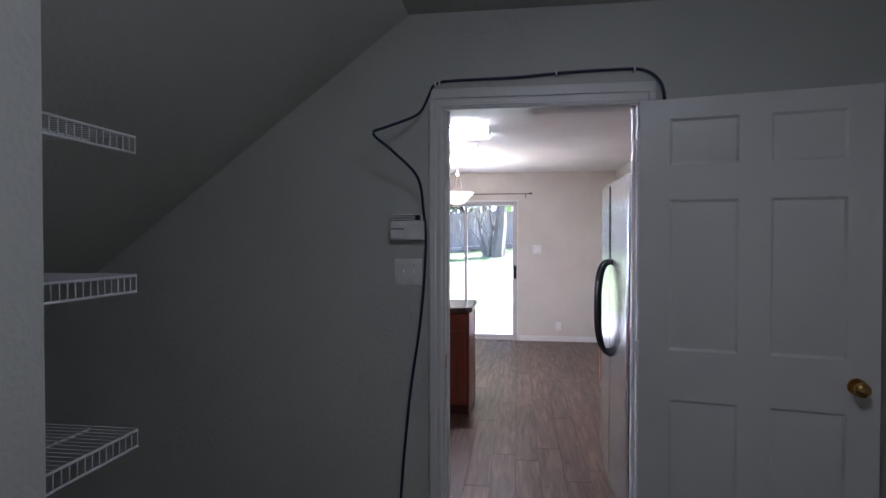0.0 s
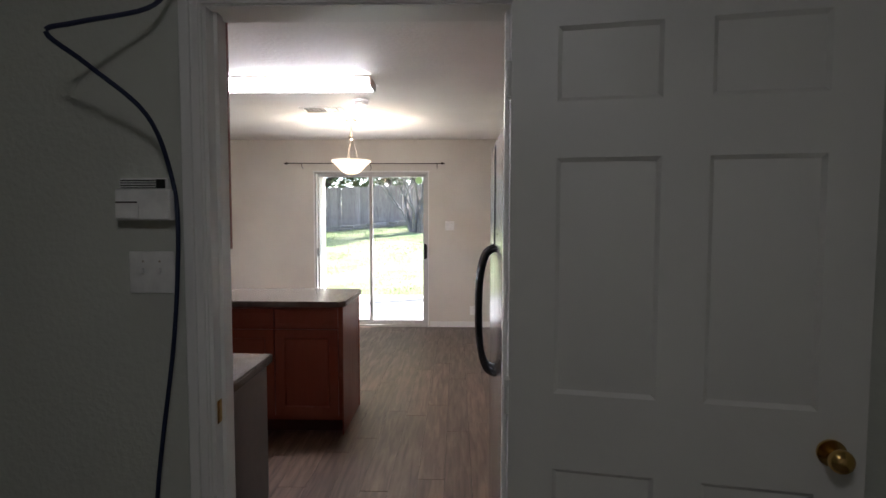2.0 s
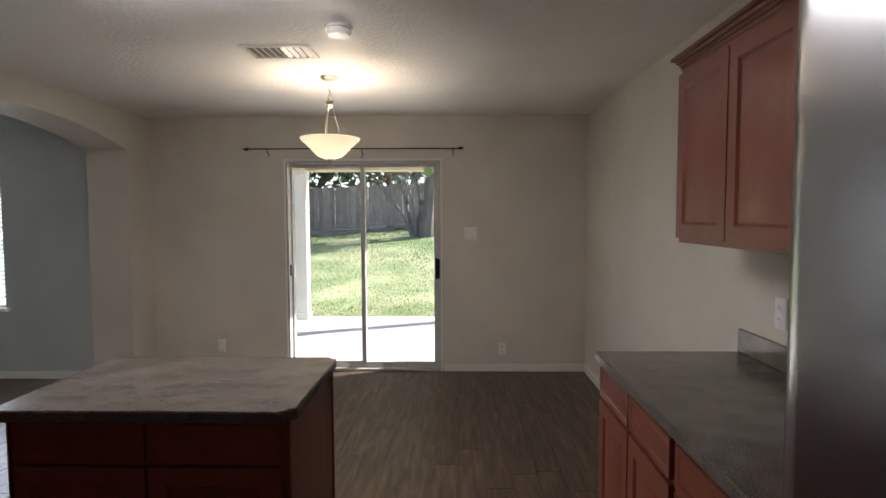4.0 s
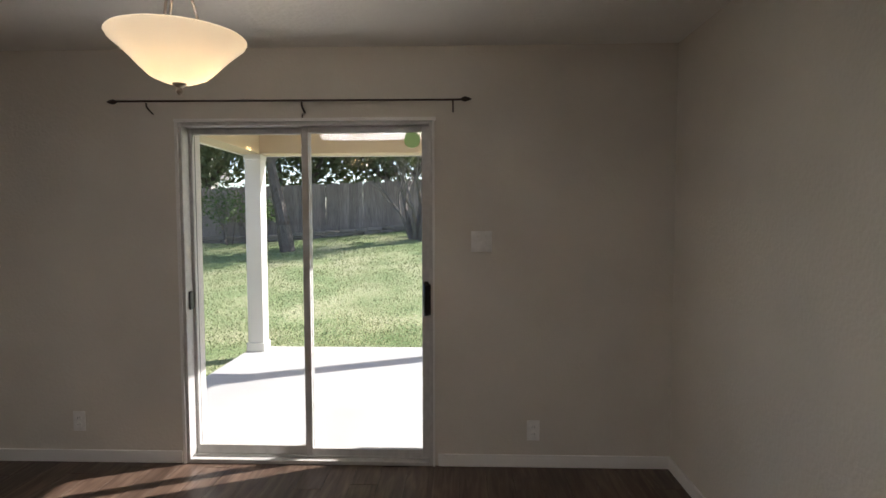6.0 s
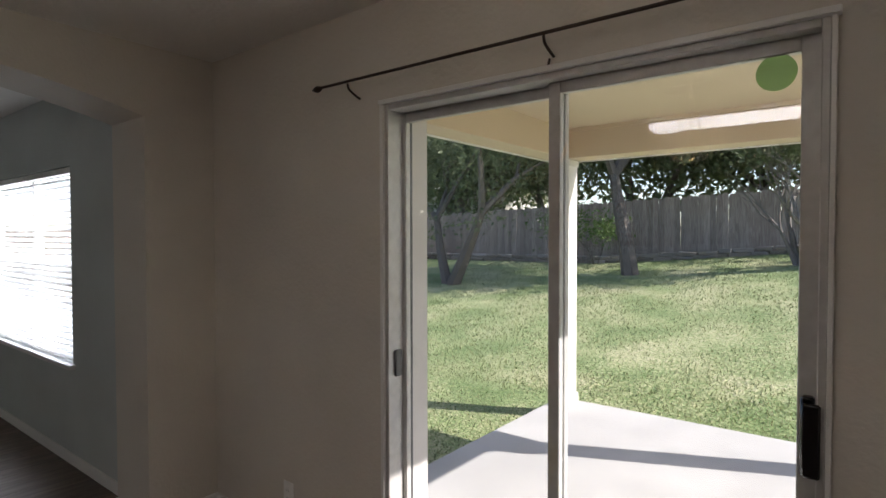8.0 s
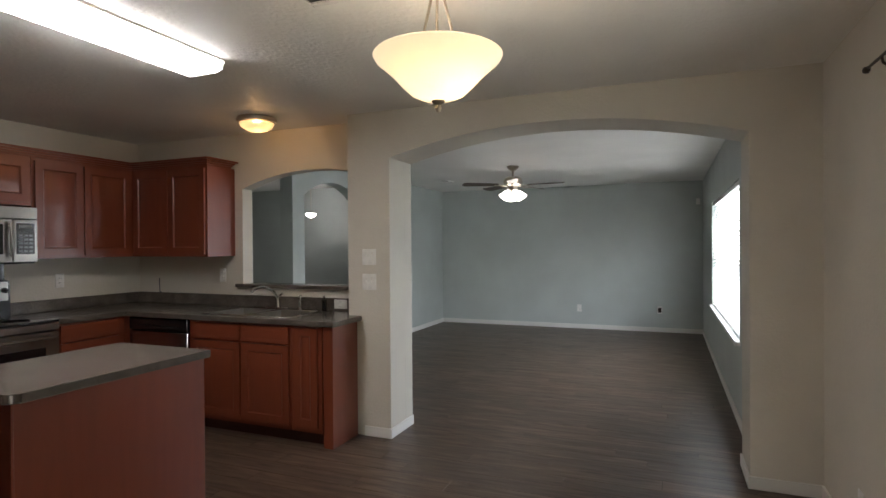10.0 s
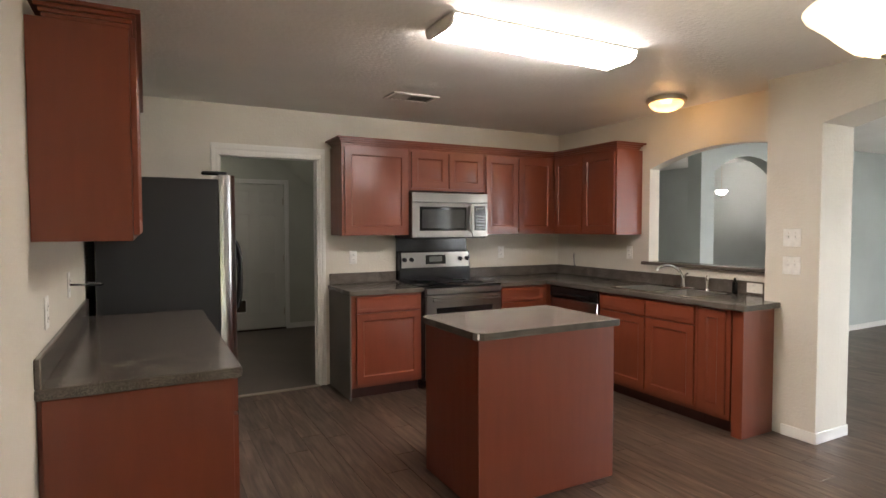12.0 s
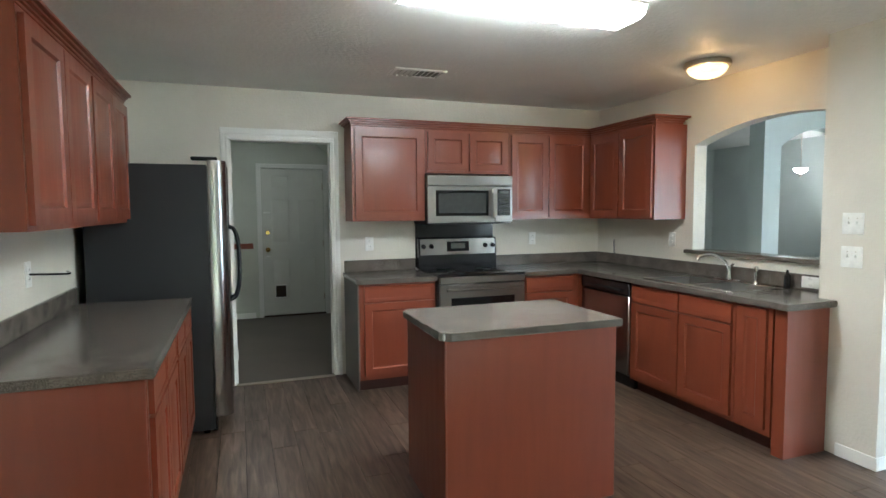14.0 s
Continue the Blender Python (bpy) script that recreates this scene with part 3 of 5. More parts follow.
# sliding glass door: fixed pane and sliding pane in an aluminium frame
d = thing("sliding_door", (-0.445, YS + 0.06, 0), "aluminium-framed sliding glass patio door, closed", "door")
tagged(d, kind="structure")
f = 0.02
part("outer_frame", boxes((SLX0, SLX0 + f, YS - 0.012, YS + 0.12, 0, SLZ), (SLX1 - f, SLX1, YS - 0.012, YS + 0.12, 0, SLZ), (SLX0 + f, SLX1 - f, YS - 0.012, YS + 0.12, SLZ - 0.022, SLZ), (SLX0 + f, SLX1 - f, YS - 0.012, YS + 0.12, 0, 0.025),
                          (SLX0 + f, SLX1 - f, YS + 0.03, YS + 0.036, 0.025, 0.04), bevel=0.003), M_ALU, d)
MID = -0.455


def sash(x0, x1, y, name, left, right):
    bm = boxes((x0, x0 + left, y, y + 0.03, 0.025, SLZ - 0.02), (x1 - right, x1, y, y + 0.03, 0.025, SLZ - 0.02), (x0 + left, x1 - right, y, y + 0.03, SLZ - 0.06, SLZ - 0.02), (x0 + left, x1 - right, y, y + 0.03, 0.025, 0.08), bevel=0.003)
    p = part(name, bm, M_ALU, d)
    g = part("pane", boxes((x0 + left - 0.005, x1 - right + 0.005, y + 0.012, y + 0.018, 0.075, SLZ - 0.055)), M_GLASS, p)
    g.visible_shadow = False
    return p


s1 = sash(SLX0 + f - 0.005, MID + 0.02, YS + 0.075, "fixed_panel", 0.024, 0.04)
s2 = sash(MID - 0.022, SLX1 - f + 0.005, YS + 0.035, "sliding_panel", 0.042, 0.05)
part("handle", merge(boxes((0.245, 0.275, YS + 0.0, YS + 0.034, 0.90, 1.105), bevel=0.006), boxes((0.25, 0.29, YS - 0.03, YS - 0.012, 0.91, 1.095), bevel=0.005), boxes((0.255, 0.27, YS - 0.015, YS + 0.005, 0.92, 0.945), (0.255, 0.27, YS - 0.015, YS + 0.005, 1.06, 1.085))), M_BLACK, s2, "black pull handle")
part("latch", boxes((SLX0 + 0.019, SLX0 + 0.033, YS + 0.02, YS + 0.06, 0.93, 1.04), bevel=0.004), M_ALUDARK, s1)
part("screen_stile", boxes((SLX0 + 0.021, SLX0 + 0.036, YS + 0.108, YS + 0.12, 0.05, SLZ - 0.05)), M_ALUDARK, d, "dark screen frame edge")
structure("trim_sliding_door", boxes((SLX0 - 0.018, SLX0, YS - 0.022, YS + 0.004, 0, SLZ), (SLX1, SLX1 + 0.012, YS - 0.018, YS + 0.004, 0, SLZ), (SLX0 - 0.018, SLX1 + 0.02, YS - 0.03, YS + 0.004, SLZ, SLZ + 0.018), bevel=0.002), M_TRIM, "narrow white edge round the sliding door", "trim")
st = thing("window_sticker", (0.178, YS + 0.044, 1.938), "round pale green sticker on the door glass", "sticker")
part("disc", cyl(bmesh.new(), (0.178, YS + 0.0455, 1.938), (0.178, YS + 0.0462, 1.938), 0.048, seg=32), M_GREENDISC, st)

# curtain rod
rod = thing("curtain_rod", (-0.5, YS, 2.15), "thin dark bronze curtain rod with small finials", "curtain rod")
ry = YS - 0.065
part("pole", cyl(bmesh.new(), (-1.515, ry, 2.152), (0.465, ry, 2.146), 0.006), M_BRONZE, rod)
for x, d_ in ((-1.515, -1), (0.465, 1)):
    part("finial", lathe([(0.006, 0), (0.012, 0.01), (0.015, 0.025), (0.009, 0.045), (0.002, 0.06)], (0, 0, 0), 16), M_BRONZE, rod)
    o = scene.collection.objects[-1]
    o.matrix_basis = Matrix.Translation(Vector((x, ry, 2.149)) - BASE[rod.name]) @ pose(0, 0, 0, 0, 90 * d_, 0) 
    o.data.transform(Matrix.Translation(BASE[rod.name]))
for x in (-1.34, -0.44, 0.42):
    part("bracket", tube([(x, YS - 0.002, 2.09), (x, YS - 0.03, 2.10), (x, ry, 2.118), (x, ry - 0.006, 2.14)], 0.005), M_BRONZE, rod)
single("wall_hook", tube([(-0.455, YS - 0.003, 2.085), (-0.455, YS - 0.01, 2.06), (-0.455, YS - 0.004, 2.03)], 0.004), M_BRONZE, "tiny dark hook above the sliding door", "hook")

# living room window with blinds
w = thing("window_1", ((WX0 + WX1) / 2, LY1 + 0.08, WZ0), "wide white triple window with closed blinds", "window")
tagged(w, kind="structure")
part("window_frame", boxes((WX0, WX1, LY1 + 0.07, LY1 + 0.12, WZ0, WZ0 + 0.05), (WX0, WX1, LY1 + 0.07, LY1 + 0.12, WZ1 - 0.05, WZ1), *[(x - 0.03, x + 0.03, LY1 + 0.07, LY1 + 0.12, WZ0 + 0.05, WZ1 - 0.05) for x in (WX0 + 0.03, WX0 + 0.96, WX0 + 1.94, WX1 - 0.03)]), M_TRIM, w)
for k in range(3):
    x = WX0 + 0.06 + k * 0.96
    g = part("pane", boxes((x, x + 0.87, LY1 + 0.09, LY1 + 0.095, WZ0 + 0.05, WZ1 - 0.05)), M_GLASS, w)
    g.visible_shadow = False
for k in range(3):
    x = WX0 + 0.06 + k * 0.96
    part("meeting_rail", boxes((x, x + 0.87, LY1 + 0.072, LY1 + 0.118, WZ0 + 0.60, WZ0 + 0.66), bevel=0.003), M_TRIM, w)
part("window_sill", boxes((WX0 - 0.04, WX1 + 0.04, LY1 - 0.04, LY1 + 0.07, WZ0 - 0.03, WZ0), bevel=0.004), M_TRIM, w)
sky_panel = bpy.data.lights.new("window_daylight", 'AREA')
sky_panel.shape, sky_panel.size, sky_panel.size_y, sky_panel.energy, sky_panel.color = 'RECTANGLE', 2.8, 1.2, 42, (0.88, 0.95, 1.0)
wl = new("window_daylight", sky_panel)
wl.matrix_world = look(((WX0 + WX1) / 2, LY1 + 0.14, (WZ0 + WZ1) / 2), ((WX0 + WX1) / 2, LY1 - 1, (WZ0 + WZ1) / 2))
for k in range(3):
    x0 = WX0 + 0.02 + k * 0.955
    b = thing("window_blind", (x0 + 0.47, LY1 + 0.03, WZ0), "white horizontal slat blind, lowered over the bright window", "blind", "living room blinds")
    part("headrail", boxes((x0, x0 + 0.945, LY1 + 0.01, LY1 + 0.05, WZ1 - 0.045, WZ1 - 0.005), bevel=0.003), M_BLIND, b)
    slat = None
    for i in range(30):
        z = WZ0 + 0.03 + i * 0.041
        if slat is None:
            bm = boxes((x0, x0 + 0.945, -0.022, 0.022, -0.0012, 0.0012))
            bmesh.ops.rotate(bm, verts=bm.verts[:], matrix=Matrix.Rotation(radians(34), 3, 'X'))
            bmesh.ops.translate(bm, verts=bm.verts[:], vec=(0, LY1 + 0.03, z))
            slat = part("slat", bm, M_BLIND, b)
        else:
            o = slat.copy()
            scene.collection.objects.link(o)
            o.location = (0, 0, i * 0.041)

# ---- kitchen cabinets ----
def cab_door(w, h, drawer=False):
    s = 0.045 if drawer else 0.058
    return panel_slab(w, h, 0.019, [(s, w - s, s, h - s)] if not drawer else [(0.02, w - 0.02, 0.02, h - 0.02)], 0.009 if not drawer else 0.004, 0.026 if not drawer else 0.014, 0.006 if not drawer else 0.0)


def cabinet(name, label, w, h, d, loc, rz, fronts, z0=0.0, toe=0.0, group="", category="cabinet", open_from=None):
    """A cabinet unit with its back at local y 0; fronts: (x0, x1, z0, z1, is_drawer)."""
    c = thing(name, loc, label, category, group, rz, True)
    if open_from is None:
        body = boxes((0.001, w - 0.001, 0, d, z0 + toe, z0 + h))
    else:
        # open above this height, to take a basin
        body = boxes((0.001, w - 0.001, 0, d, z0 + toe, open_from), (0.001, w - 0.001, d - 0.05, d, open_from, z0 + h),
                     (0.001, 0.04, 0, d - 0.05, open_from, z0 + h), (w - 0.04, w - 0.001, 0, d - 0.05, open_from, z0 + h))
    part("body", body, M_CHERRY, c)
    if toe:
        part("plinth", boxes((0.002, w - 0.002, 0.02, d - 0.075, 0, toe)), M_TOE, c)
    for x0, x1, a, b, drawer in fronts:
        bm = cab_door(x1 - x0, b - a, drawer)
        bmesh.ops.translate(bm, verts=bm.verts[:], vec=(x0, d + 0.001, a))
        part("drawer_front" if drawer else "door", bm, M_CHERRY_H if drawer else M_CHERRY, c)
    return c


def crown(bm, pts, z0=2.15, z1=2.215, out=0.045):
    """Crown moulding: stepped and splayed boxes along runs (x0, x1, y0, y1) that are widened outward."""
    for x0, x1, y0, y1 in pts:
        for k in range(4):
            t = (k + 1) / 4
            o = out * t * t
            box(bm, x0 - o, x1 + o, y0 - o, y1 + o, z0 + (z1 - z0) * k / 4, z0 + (z1 - z0) * t, 0.002)
    return bm


UZ0, UZ1 = 1.367, 2.15
UD = 0.325
back = YK + 0.01
g = "upper kitchen cabinets"
cabinet("wall_cabinet", "reddish cherry wall cabinet with one wide panel door", 0.635, UZ1 - UZ0, UD, (-0.755, back, 0), 0, [(0.02, 0.61, UZ0 + 0.02, UZ1 - 0.025, False)], UZ0, 0, g)
cabinet("wall_cabinet", "short reddish cherry cabinet above the microwave, two doors", 0.80, UZ1 - 1.775, UD, (-1.557, back, 0), 0, [(0.02, 0.392, 1.80, UZ1 - 0.025, False), (0.408, 0.78, 1.80, UZ1 - 0.025, False)], 1.775, 0, g)
cabinet("wall_cabinet", "reddish cherry wall cabinet with two panel doors", 1.20, UZ1 - UZ0, UD, (-2.759, back, 0), 0, [(0.36, 0.79, UZ0 + 0.02, UZ1 - 0.025, False), (0.80, 1.18, UZ0 + 0.02, UZ1 - 0.025, False)], UZ0, 0, g)
cabinet("wall_cabinet", "reddish cherry wall cabinet with two doors beside the pass-through", 0.89, UZ1 - UZ0, UD, (XSINK + 0.002, 1.335, 0), -90, [(0.02, 0.435, UZ0 + 0.02, UZ1 - 0.025, False), (0.445, 0.86, UZ0 + 0.02, UZ1 - 0.025, False)], UZ0, 0, g)
single("crown_moulding", crown(bmesh.new(), [(-2.757, -0.12, back + 0.046, back + UD + 0.004), (XSINK + 0.048, XSINK + UD + 0.006, back + UD, 1.335)]), M_CHERRY_H, "reddish cherry crown moulding along the cabinet tops", "moulding")
UR0 = 1.35
cabinet("wall_cabinet", "reddish cherry wall cabinet with two panel doors", 0.88, 0.725, 0.29, (XR - 0.002, 1.10, 0), 90, [(0.015, 0.435, 1.415, 2.095, False), (0.443, 0.865, 1.415, 2.095, False)], 1.395, 0, g)
cabinet("wall_cabinet", "reddish cherry wall cabinet with plain end panel and two doors", 0.885, 0.725, 0.29, (XR - 0.002, 1.982, 0), 90, [(0.015, 0.435, 1.415, 2.095, False), (0.443, 0.87, 1.415, 2.095, False)], 1.395, 0, g)
single("crown_moulding", crown(bmesh.new(), [(XR - 0.294, XR - 0.048, 1.10, 2.867)], 2.12, 2.178, 0.036), M_CHERRY_H, "reddish cherry crown moulding along the cabinet tops", "moulding")

g = "base kitchen cabinets"
BD = 0.585
cabinet("base_cabinet", "reddish cherry base cabinet with a drawer above one door", 0.64, 0.875, BD, (-0.75, back, 0), 0, [(0.02, 0.60, 0.735, 0.86, True), (0.02, 0.60, 0.135, 0.72, False)], 0, 0.10, g)
single("cabinet_end", boxes((-0.108, -0.098, back, back + BD, 0.0, 0.873)), M_GREYSIDE, "grey laminate end of the base cabinets", "cabinet end")
cabinet("base_cabinet", "reddish cherry base cabinet with a drawer above one door", 0.565, 0.875, BD, (-2.13, back, 0), 0, [(0.06, 0.54, 0.735, 0.86, True), (0.06, 0.54, 0.135, 0.72, False)], 0, 0.10, g)
cabinet("base_cabinet", "blind corner base cabinet in reddish cherry", 0.64, 0.875, 0.61, (XSINK + 0.002, 0.765, 0), -90, [], 0, 0.10, g)
cabinet("base_cabinet", "reddish cherry sink cabinet with false drawers above two doors", 0.99, 0.875, 0.61, (XSINK + 0.002, 2.415, 0), -90,
        [(0.02, 0.46, 0.735, 0.86, True), (0.02, 0.46, 0.135, 0.72, False), (0.475, 0.965, 0.735, 0.86, True), (0.475, 0.965, 0.135, 0.72, False)], 0, 0.10, g, open_from=0.72)
cabinet("base_cabinet", "narrow reddish cherry base cabinet with a full-height door", 0.257, 0.875, 0.61, (XSINK + 0.002, 2.674, 0), -90, [(0.03, 0.235, 0.135, 0.86, False)], 0, 0.10, g)
single("end_panel", boxes((XA + 0.016, -2.148, 2.684, 2.765, 0.0, 0.873), bevel=0.002), M_CHERRY, "plain reddish cherry end panel beside the pier", "panel")
cabinet("base_cabinet", "reddish cherry base cabinet with drawers over two doors", 0.85, 0.875, 0.61, (XR - 0.002, 1.18, 0), 90,
        [(0.02, 0.41, 0.735, 0.86, True), (0.02, 0.41, 0.135, 0.72, False), (0.425, 0.83, 0.735, 0.86, True), (0.425, 0.83, 0.135, 0.72, False)], 0, 0.10, g)
cabinet("base_cabinet", "reddish cherry base cabinet with plain end panel", 0.825, 0.875, 0.61, (XR - 0.002, 2.032, 0), 90,
        [(0.02, 0.40, 0.735, 0.86, True), (0.02, 0.40, 0.135, 0.72, False), (0.415, 0.80, 0.735, 0.86, True), (0.415, 0.80, 0.135, 0.72, False)], 0, 0.10, g)
single("end_panel", boxes((1.085, XR - 0.016, 2.859, 2.872, 0.0, 0.873), bevel=0.002), M_CHERRY, "plain reddish cherry end panel", "panel")


def slab(rects, holes, z0, z1, bevel=0.005):
    """One welded slab over a union of rectangles (x0, x1, y0, y1), less the holes."""
    xs = sorted({v for r in (*rects, *holes) for v in r[:2]})
    ys = sorted({v for r in (*rects, *holes) for v in r[2:]})
    inside = lambda r, x, y: r[0] < x < r[1] and r[2] < y < r[3]
    full = set()
    for i in range(len(xs) - 1):
        for k in range(len(ys) - 1):
            x, y = (xs[i] + xs[i + 1]) / 2, (ys[k] + ys[k + 1]) / 2
            if any(inside(r, x, y) for r in rects) and not any(inside(r, x, y) for r in holes):
                full.add((i, k))
    bm = bmesh.new()
    made = {}
    def v(i, k, z):
        if (i, k, z) not in made:
            made[i, k, z] = bm.verts.new((xs[i], ys[k], z))
        return made[i, k, z]
    for i, k in full:
        bm.faces.new((v(i, k, z1), v(i + 1, k, z1), v(i + 1, k + 1, z1), v(i, k + 1, z1)))
        bm.faces.new((v(i, k, z0), v(i, k + 1, z0), v(i + 1, k + 1, z0), v(i + 1, k, z0)))
        for (di, dk), (a, b) in {(0, -1): ((0, 0), (1, 0)), (1, 0): ((1, 0), (1, 1)), (0, 1): ((1, 1), (0, 1)), (-1, 0): ((0, 1), (0, 0))}.items():
            if (i + di, k + dk) not in full:
                p, q = (i + a[0], k + a[1]), (i + b[0], k + b[1])
                bm.faces.new((v(*p, z0), v(*q, z0), v(*q, z1), v(*p, z1)))
    bmesh.ops.recalc_face_normals(bm, faces=bm.faces[:])
    sharp = [e for e in bm.edges if len(e.link_faces) == 2 and e.calc_face_angle(0) > 0.7]
    bmesh.ops.bevel(bm, geom=sharp, offset=bevel, segments=2, affect='EDGES')
    return bm


def counter(name, label, dims, splash=(), holes=()):
    c = thing(name, (dims[0][0], dims[0][2], 0.875), label, "countertop")
    part("top", slab(dims, holes, 0.876, 0.914), M_COUNTER, c)
    for s in splash:
        part("backsplash", box(bmesh.new(), *s, 0.9145, 1.016, 0.004), M_COUNTER, c)
    return c


counter("countertop", "dark grey speckled laminate countertop beside the range", [(-0.757, -0.085, back, 0.752)], [(-0.757, -0.10, back, back + 0.02)])
# sink worktop, in pieces round the basins
SX0, SX1, SY0, SY1 = -2.64, -2.20, 1.52, 2.34
counter("countertop", "dark grey speckled laminate corner countertop with the sink let in",
        [(XSINK + 0.001, -1.553, back, 0.752), (XSINK + 0.001, -2.10, 0.752, 2.677), (XA + 0.001, -2.10, 2.677, 2.80)],
        [(XSINK + 0.022, -1.553, back, back + 0.02), (XSINK + 0.001, XSINK + 0.021, back, 2.677)],
        [(SX0, SX1, SY0, SY1)])
counter("countertop", "dark grey speckled laminate countertop beside the refrigerator", [(1.052, XR - 0.001, 1.18, 2.885)], [(XR - 0.021, XR - 0.001, 1.18, 2.885)])
single("pass_through_sill", box(bmesh.new(), XB - 0.06, XSINK + 0.045, 1.365, 2.677, 1.087, 1.117, 0.006, 2), M_COUNTER, "dark speckled laminate ledge on the pass-through", "ledge")

# island
isl = thing("kitchen_island", (-0.537, 2.437, 0), "reddish cherry kitchen island with a dark laminate top", "island")
part("body", boxes((-0.985, -0.09, 2.16, 2.735, 0.10, 0.875)), M_CHERRY, isl)
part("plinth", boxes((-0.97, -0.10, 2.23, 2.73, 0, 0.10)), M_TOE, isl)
part("end_panel", boxes((-0.09, -0.082, 2.15, 2.735, 0.0, 0.875), bevel=0.002), M_CHERRY, isl)
part("end_panel", boxes((-0.993, -0.985, 2.15, 2.735, 0.0, 0.875), bevel=0.002), M_CHERRY, isl)
part("back_panel", boxes((-0.993, -0.082, 2.736, 2.744, 0.0, 0.875), bevel=0.002), M_CHERRY, isl)
part("corner_bead", boxes((-0.086, -0.076, 2.738, 2.748, 0.0, 0.875), bevel=0.003), M_CHERRY, isl)
for x0, x1 in ((-0.965, -0.545), (-0.535, -0.115)):
    for a, b, dr in ((0.735, 0.86, True), (0.135, 0.72, False)):
        bm = cab_door(x1 - x0, b - a, dr)
        bmesh.ops.rotate(bm, verts=bm.verts[:], matrix=Matrix.Rotation(math.pi, 3, 'Z'))
        bmesh.ops.translate(bm, verts=bm.verts[:], vec=(x1, 2.159, a))
        part("drawer_front" if dr else "door", bm, M_CHERRY, isl)
top = prism([(-1.016, 2.105), (-0.10, 2.105), (-0.058, 2.147), (-0.058, 2.728), (-0.098, 2.768), (-1.016, 2.768)], 2, 0.876, 0.914)
bmesh.ops.bevel(top, geom=top.edges[:], offset=0.004, segments=2, affect='EDGES')
part("worktop", top, M_COUNTER, isl, "dark grey speckled laminate worktop")
part("corner_chip", boxes((-0.076, -0.066, 2.752, 2.762, 0.882, 0.912), bevel=0.002), M_PLATE, isl, "worn pale corner of the worktop edge")

# ---- appliances ----
mw = thing("microwave", (-1.15, back, 1.335), "stainless over-the-range microwave with a dark window", "microwave")
x0, x1, z0, z1, yf = -1.553, -0.747, 1.335, 1.757, 0.53
part("case", boxes((x0 + 0.004, x1 - 0.004, back, yf - 0.03, z0, z1)), M_BLACKSIDE, mw)
part("top_vent", boxes((x0, x1, yf - 0.03, yf, z1 - 0.09, z1), bevel=0.004), M_STEEL, mw)
dm = part("door", boxes((x0 + 0.175, x1, yf - 0.03, yf, z0 + 0.01, z1 - 0.094), bevel=0.004), M_STEEL, mw)
part("window", boxes((x0 + 0.235, x1 - 0.075, yf - 0.004, yf + 0.002, z0 + 0.07, z1 - 0.13), bevel=0.003), M_BLACKGLASS, dm)
part("mesh_screen", boxes((x0 + 0.26, x1 - 0.1, yf + 0.001, yf + 0.0035, z0 + 0.095, z1 - 0.155)), M_OVENGLASS, dm)
part("handle", merge(box(bmesh.new(), x0 + 0.182, x0 + 0.207, yf + 0.02, yf + 0.036, z0 + 0.05, z1 - 0.11, 0.008, 2), boxes((x0 + 0.187, x0 + 0.202, yf - 0.002, yf + 0.022, z0 + 0.065, z0 + 0.085), (x0 + 0.187, x0 + 0.202, yf - 0.002, yf + 0.022, z1 - 0.145, z1 - 0.125))), M_STEEL, dm)
cp = part("control_panel", boxes((x0, x0 + 0.172, yf - 0.03, yf, z0 + 0.01, z1 - 0.094), bevel=0.004), M_STEEL, mw)
part("keypad", boxes((x0 + 0.02, x0 + 0.15, yf - 0.003, yf + 0.002, z0 + 0.07, z1 - 0.12), bevel=0.002), M_BLACK, cp)
part("display", boxes((x0 + 0.04, x0 + 0.13, yf + 0.001, yf + 0.003, z1 - 0.16, z1 - 0.135)), M_DISPLAY, cp)
key = None
for r in range(5):
    for c in range(3):
        if key is None:
            key = part("button", boxes((x0 + 0.035, x0 + 0.062, yf + 0.001, yf + 0.0035, z0 + 0.085, z0 + 0.1)), M_OVENGLASS, cp)
        else:
            o = key.copy()
            scene.collection.objects.link(o)
            o.location = (c * 0.036, 0, r * 0.029)
part("grease_filter", boxes((x0 + 0.1, x1 - 0.1, back + 0.06, yf - 0.06, z0 - 0.004, z0 + 0.002)), M_ALUDARK, mw)

rg = thing("range", (-1.155, back, 0), "stainless electric range with a black glass cooktop", "range")
x0, x1 = -1.548, -0.762
part("body", boxes((x0, x1, back + 0.01, 0.74, 0.08, 0.905)), M_BLACKSIDE, rg)
part("cooktop", box(bmesh.new(), x0 - 0.002, x1 + 0.002, back + 0.07, 0.775, 0.906, 0.922, 0.005, 2), M_BLACKGLASS, rg)
for cx, cy, r in ((-0.98, 0.35, 0.09), (-1.34, 0.35, 0.075), (-0.98, 0.6, 0.075), (-1.34, 0.6, 0.1)):
    part("burner_ring", lathe([(r - 0.003, 0), (r - 0.003, 0.0006), (r, 0.0006), (r, 0)], (cx, cy, 0.9222), 40), M_DISPLAY, rg)
bg = part("backguard", prism([(back + 0.012, 0.922), (back + 0.085, 0.922), (back + 0.085, 1.03), (back + 0.075, 1.195), (back + 0.012, 1.205)], 0, x0 + 0.004, x1 - 0.004), M_BLACK, rg)
part("control_fascia", prism([(back + 0.082, 1.045), (back + 0.09, 1.045), (back + 0.082, 1.19), (back + 0.074, 1.19)], 0, x0 + 0.02, x1 - 0.02), M_STEEL, bg)
part("clock", prism([(back + 0.087, 1.075), (back + 0.0915, 1.075), (back + 0.0855, 1.165), (back + 0.08, 1.165)], 0, -1.26, -1.04), M_BLACKGLASS, bg)
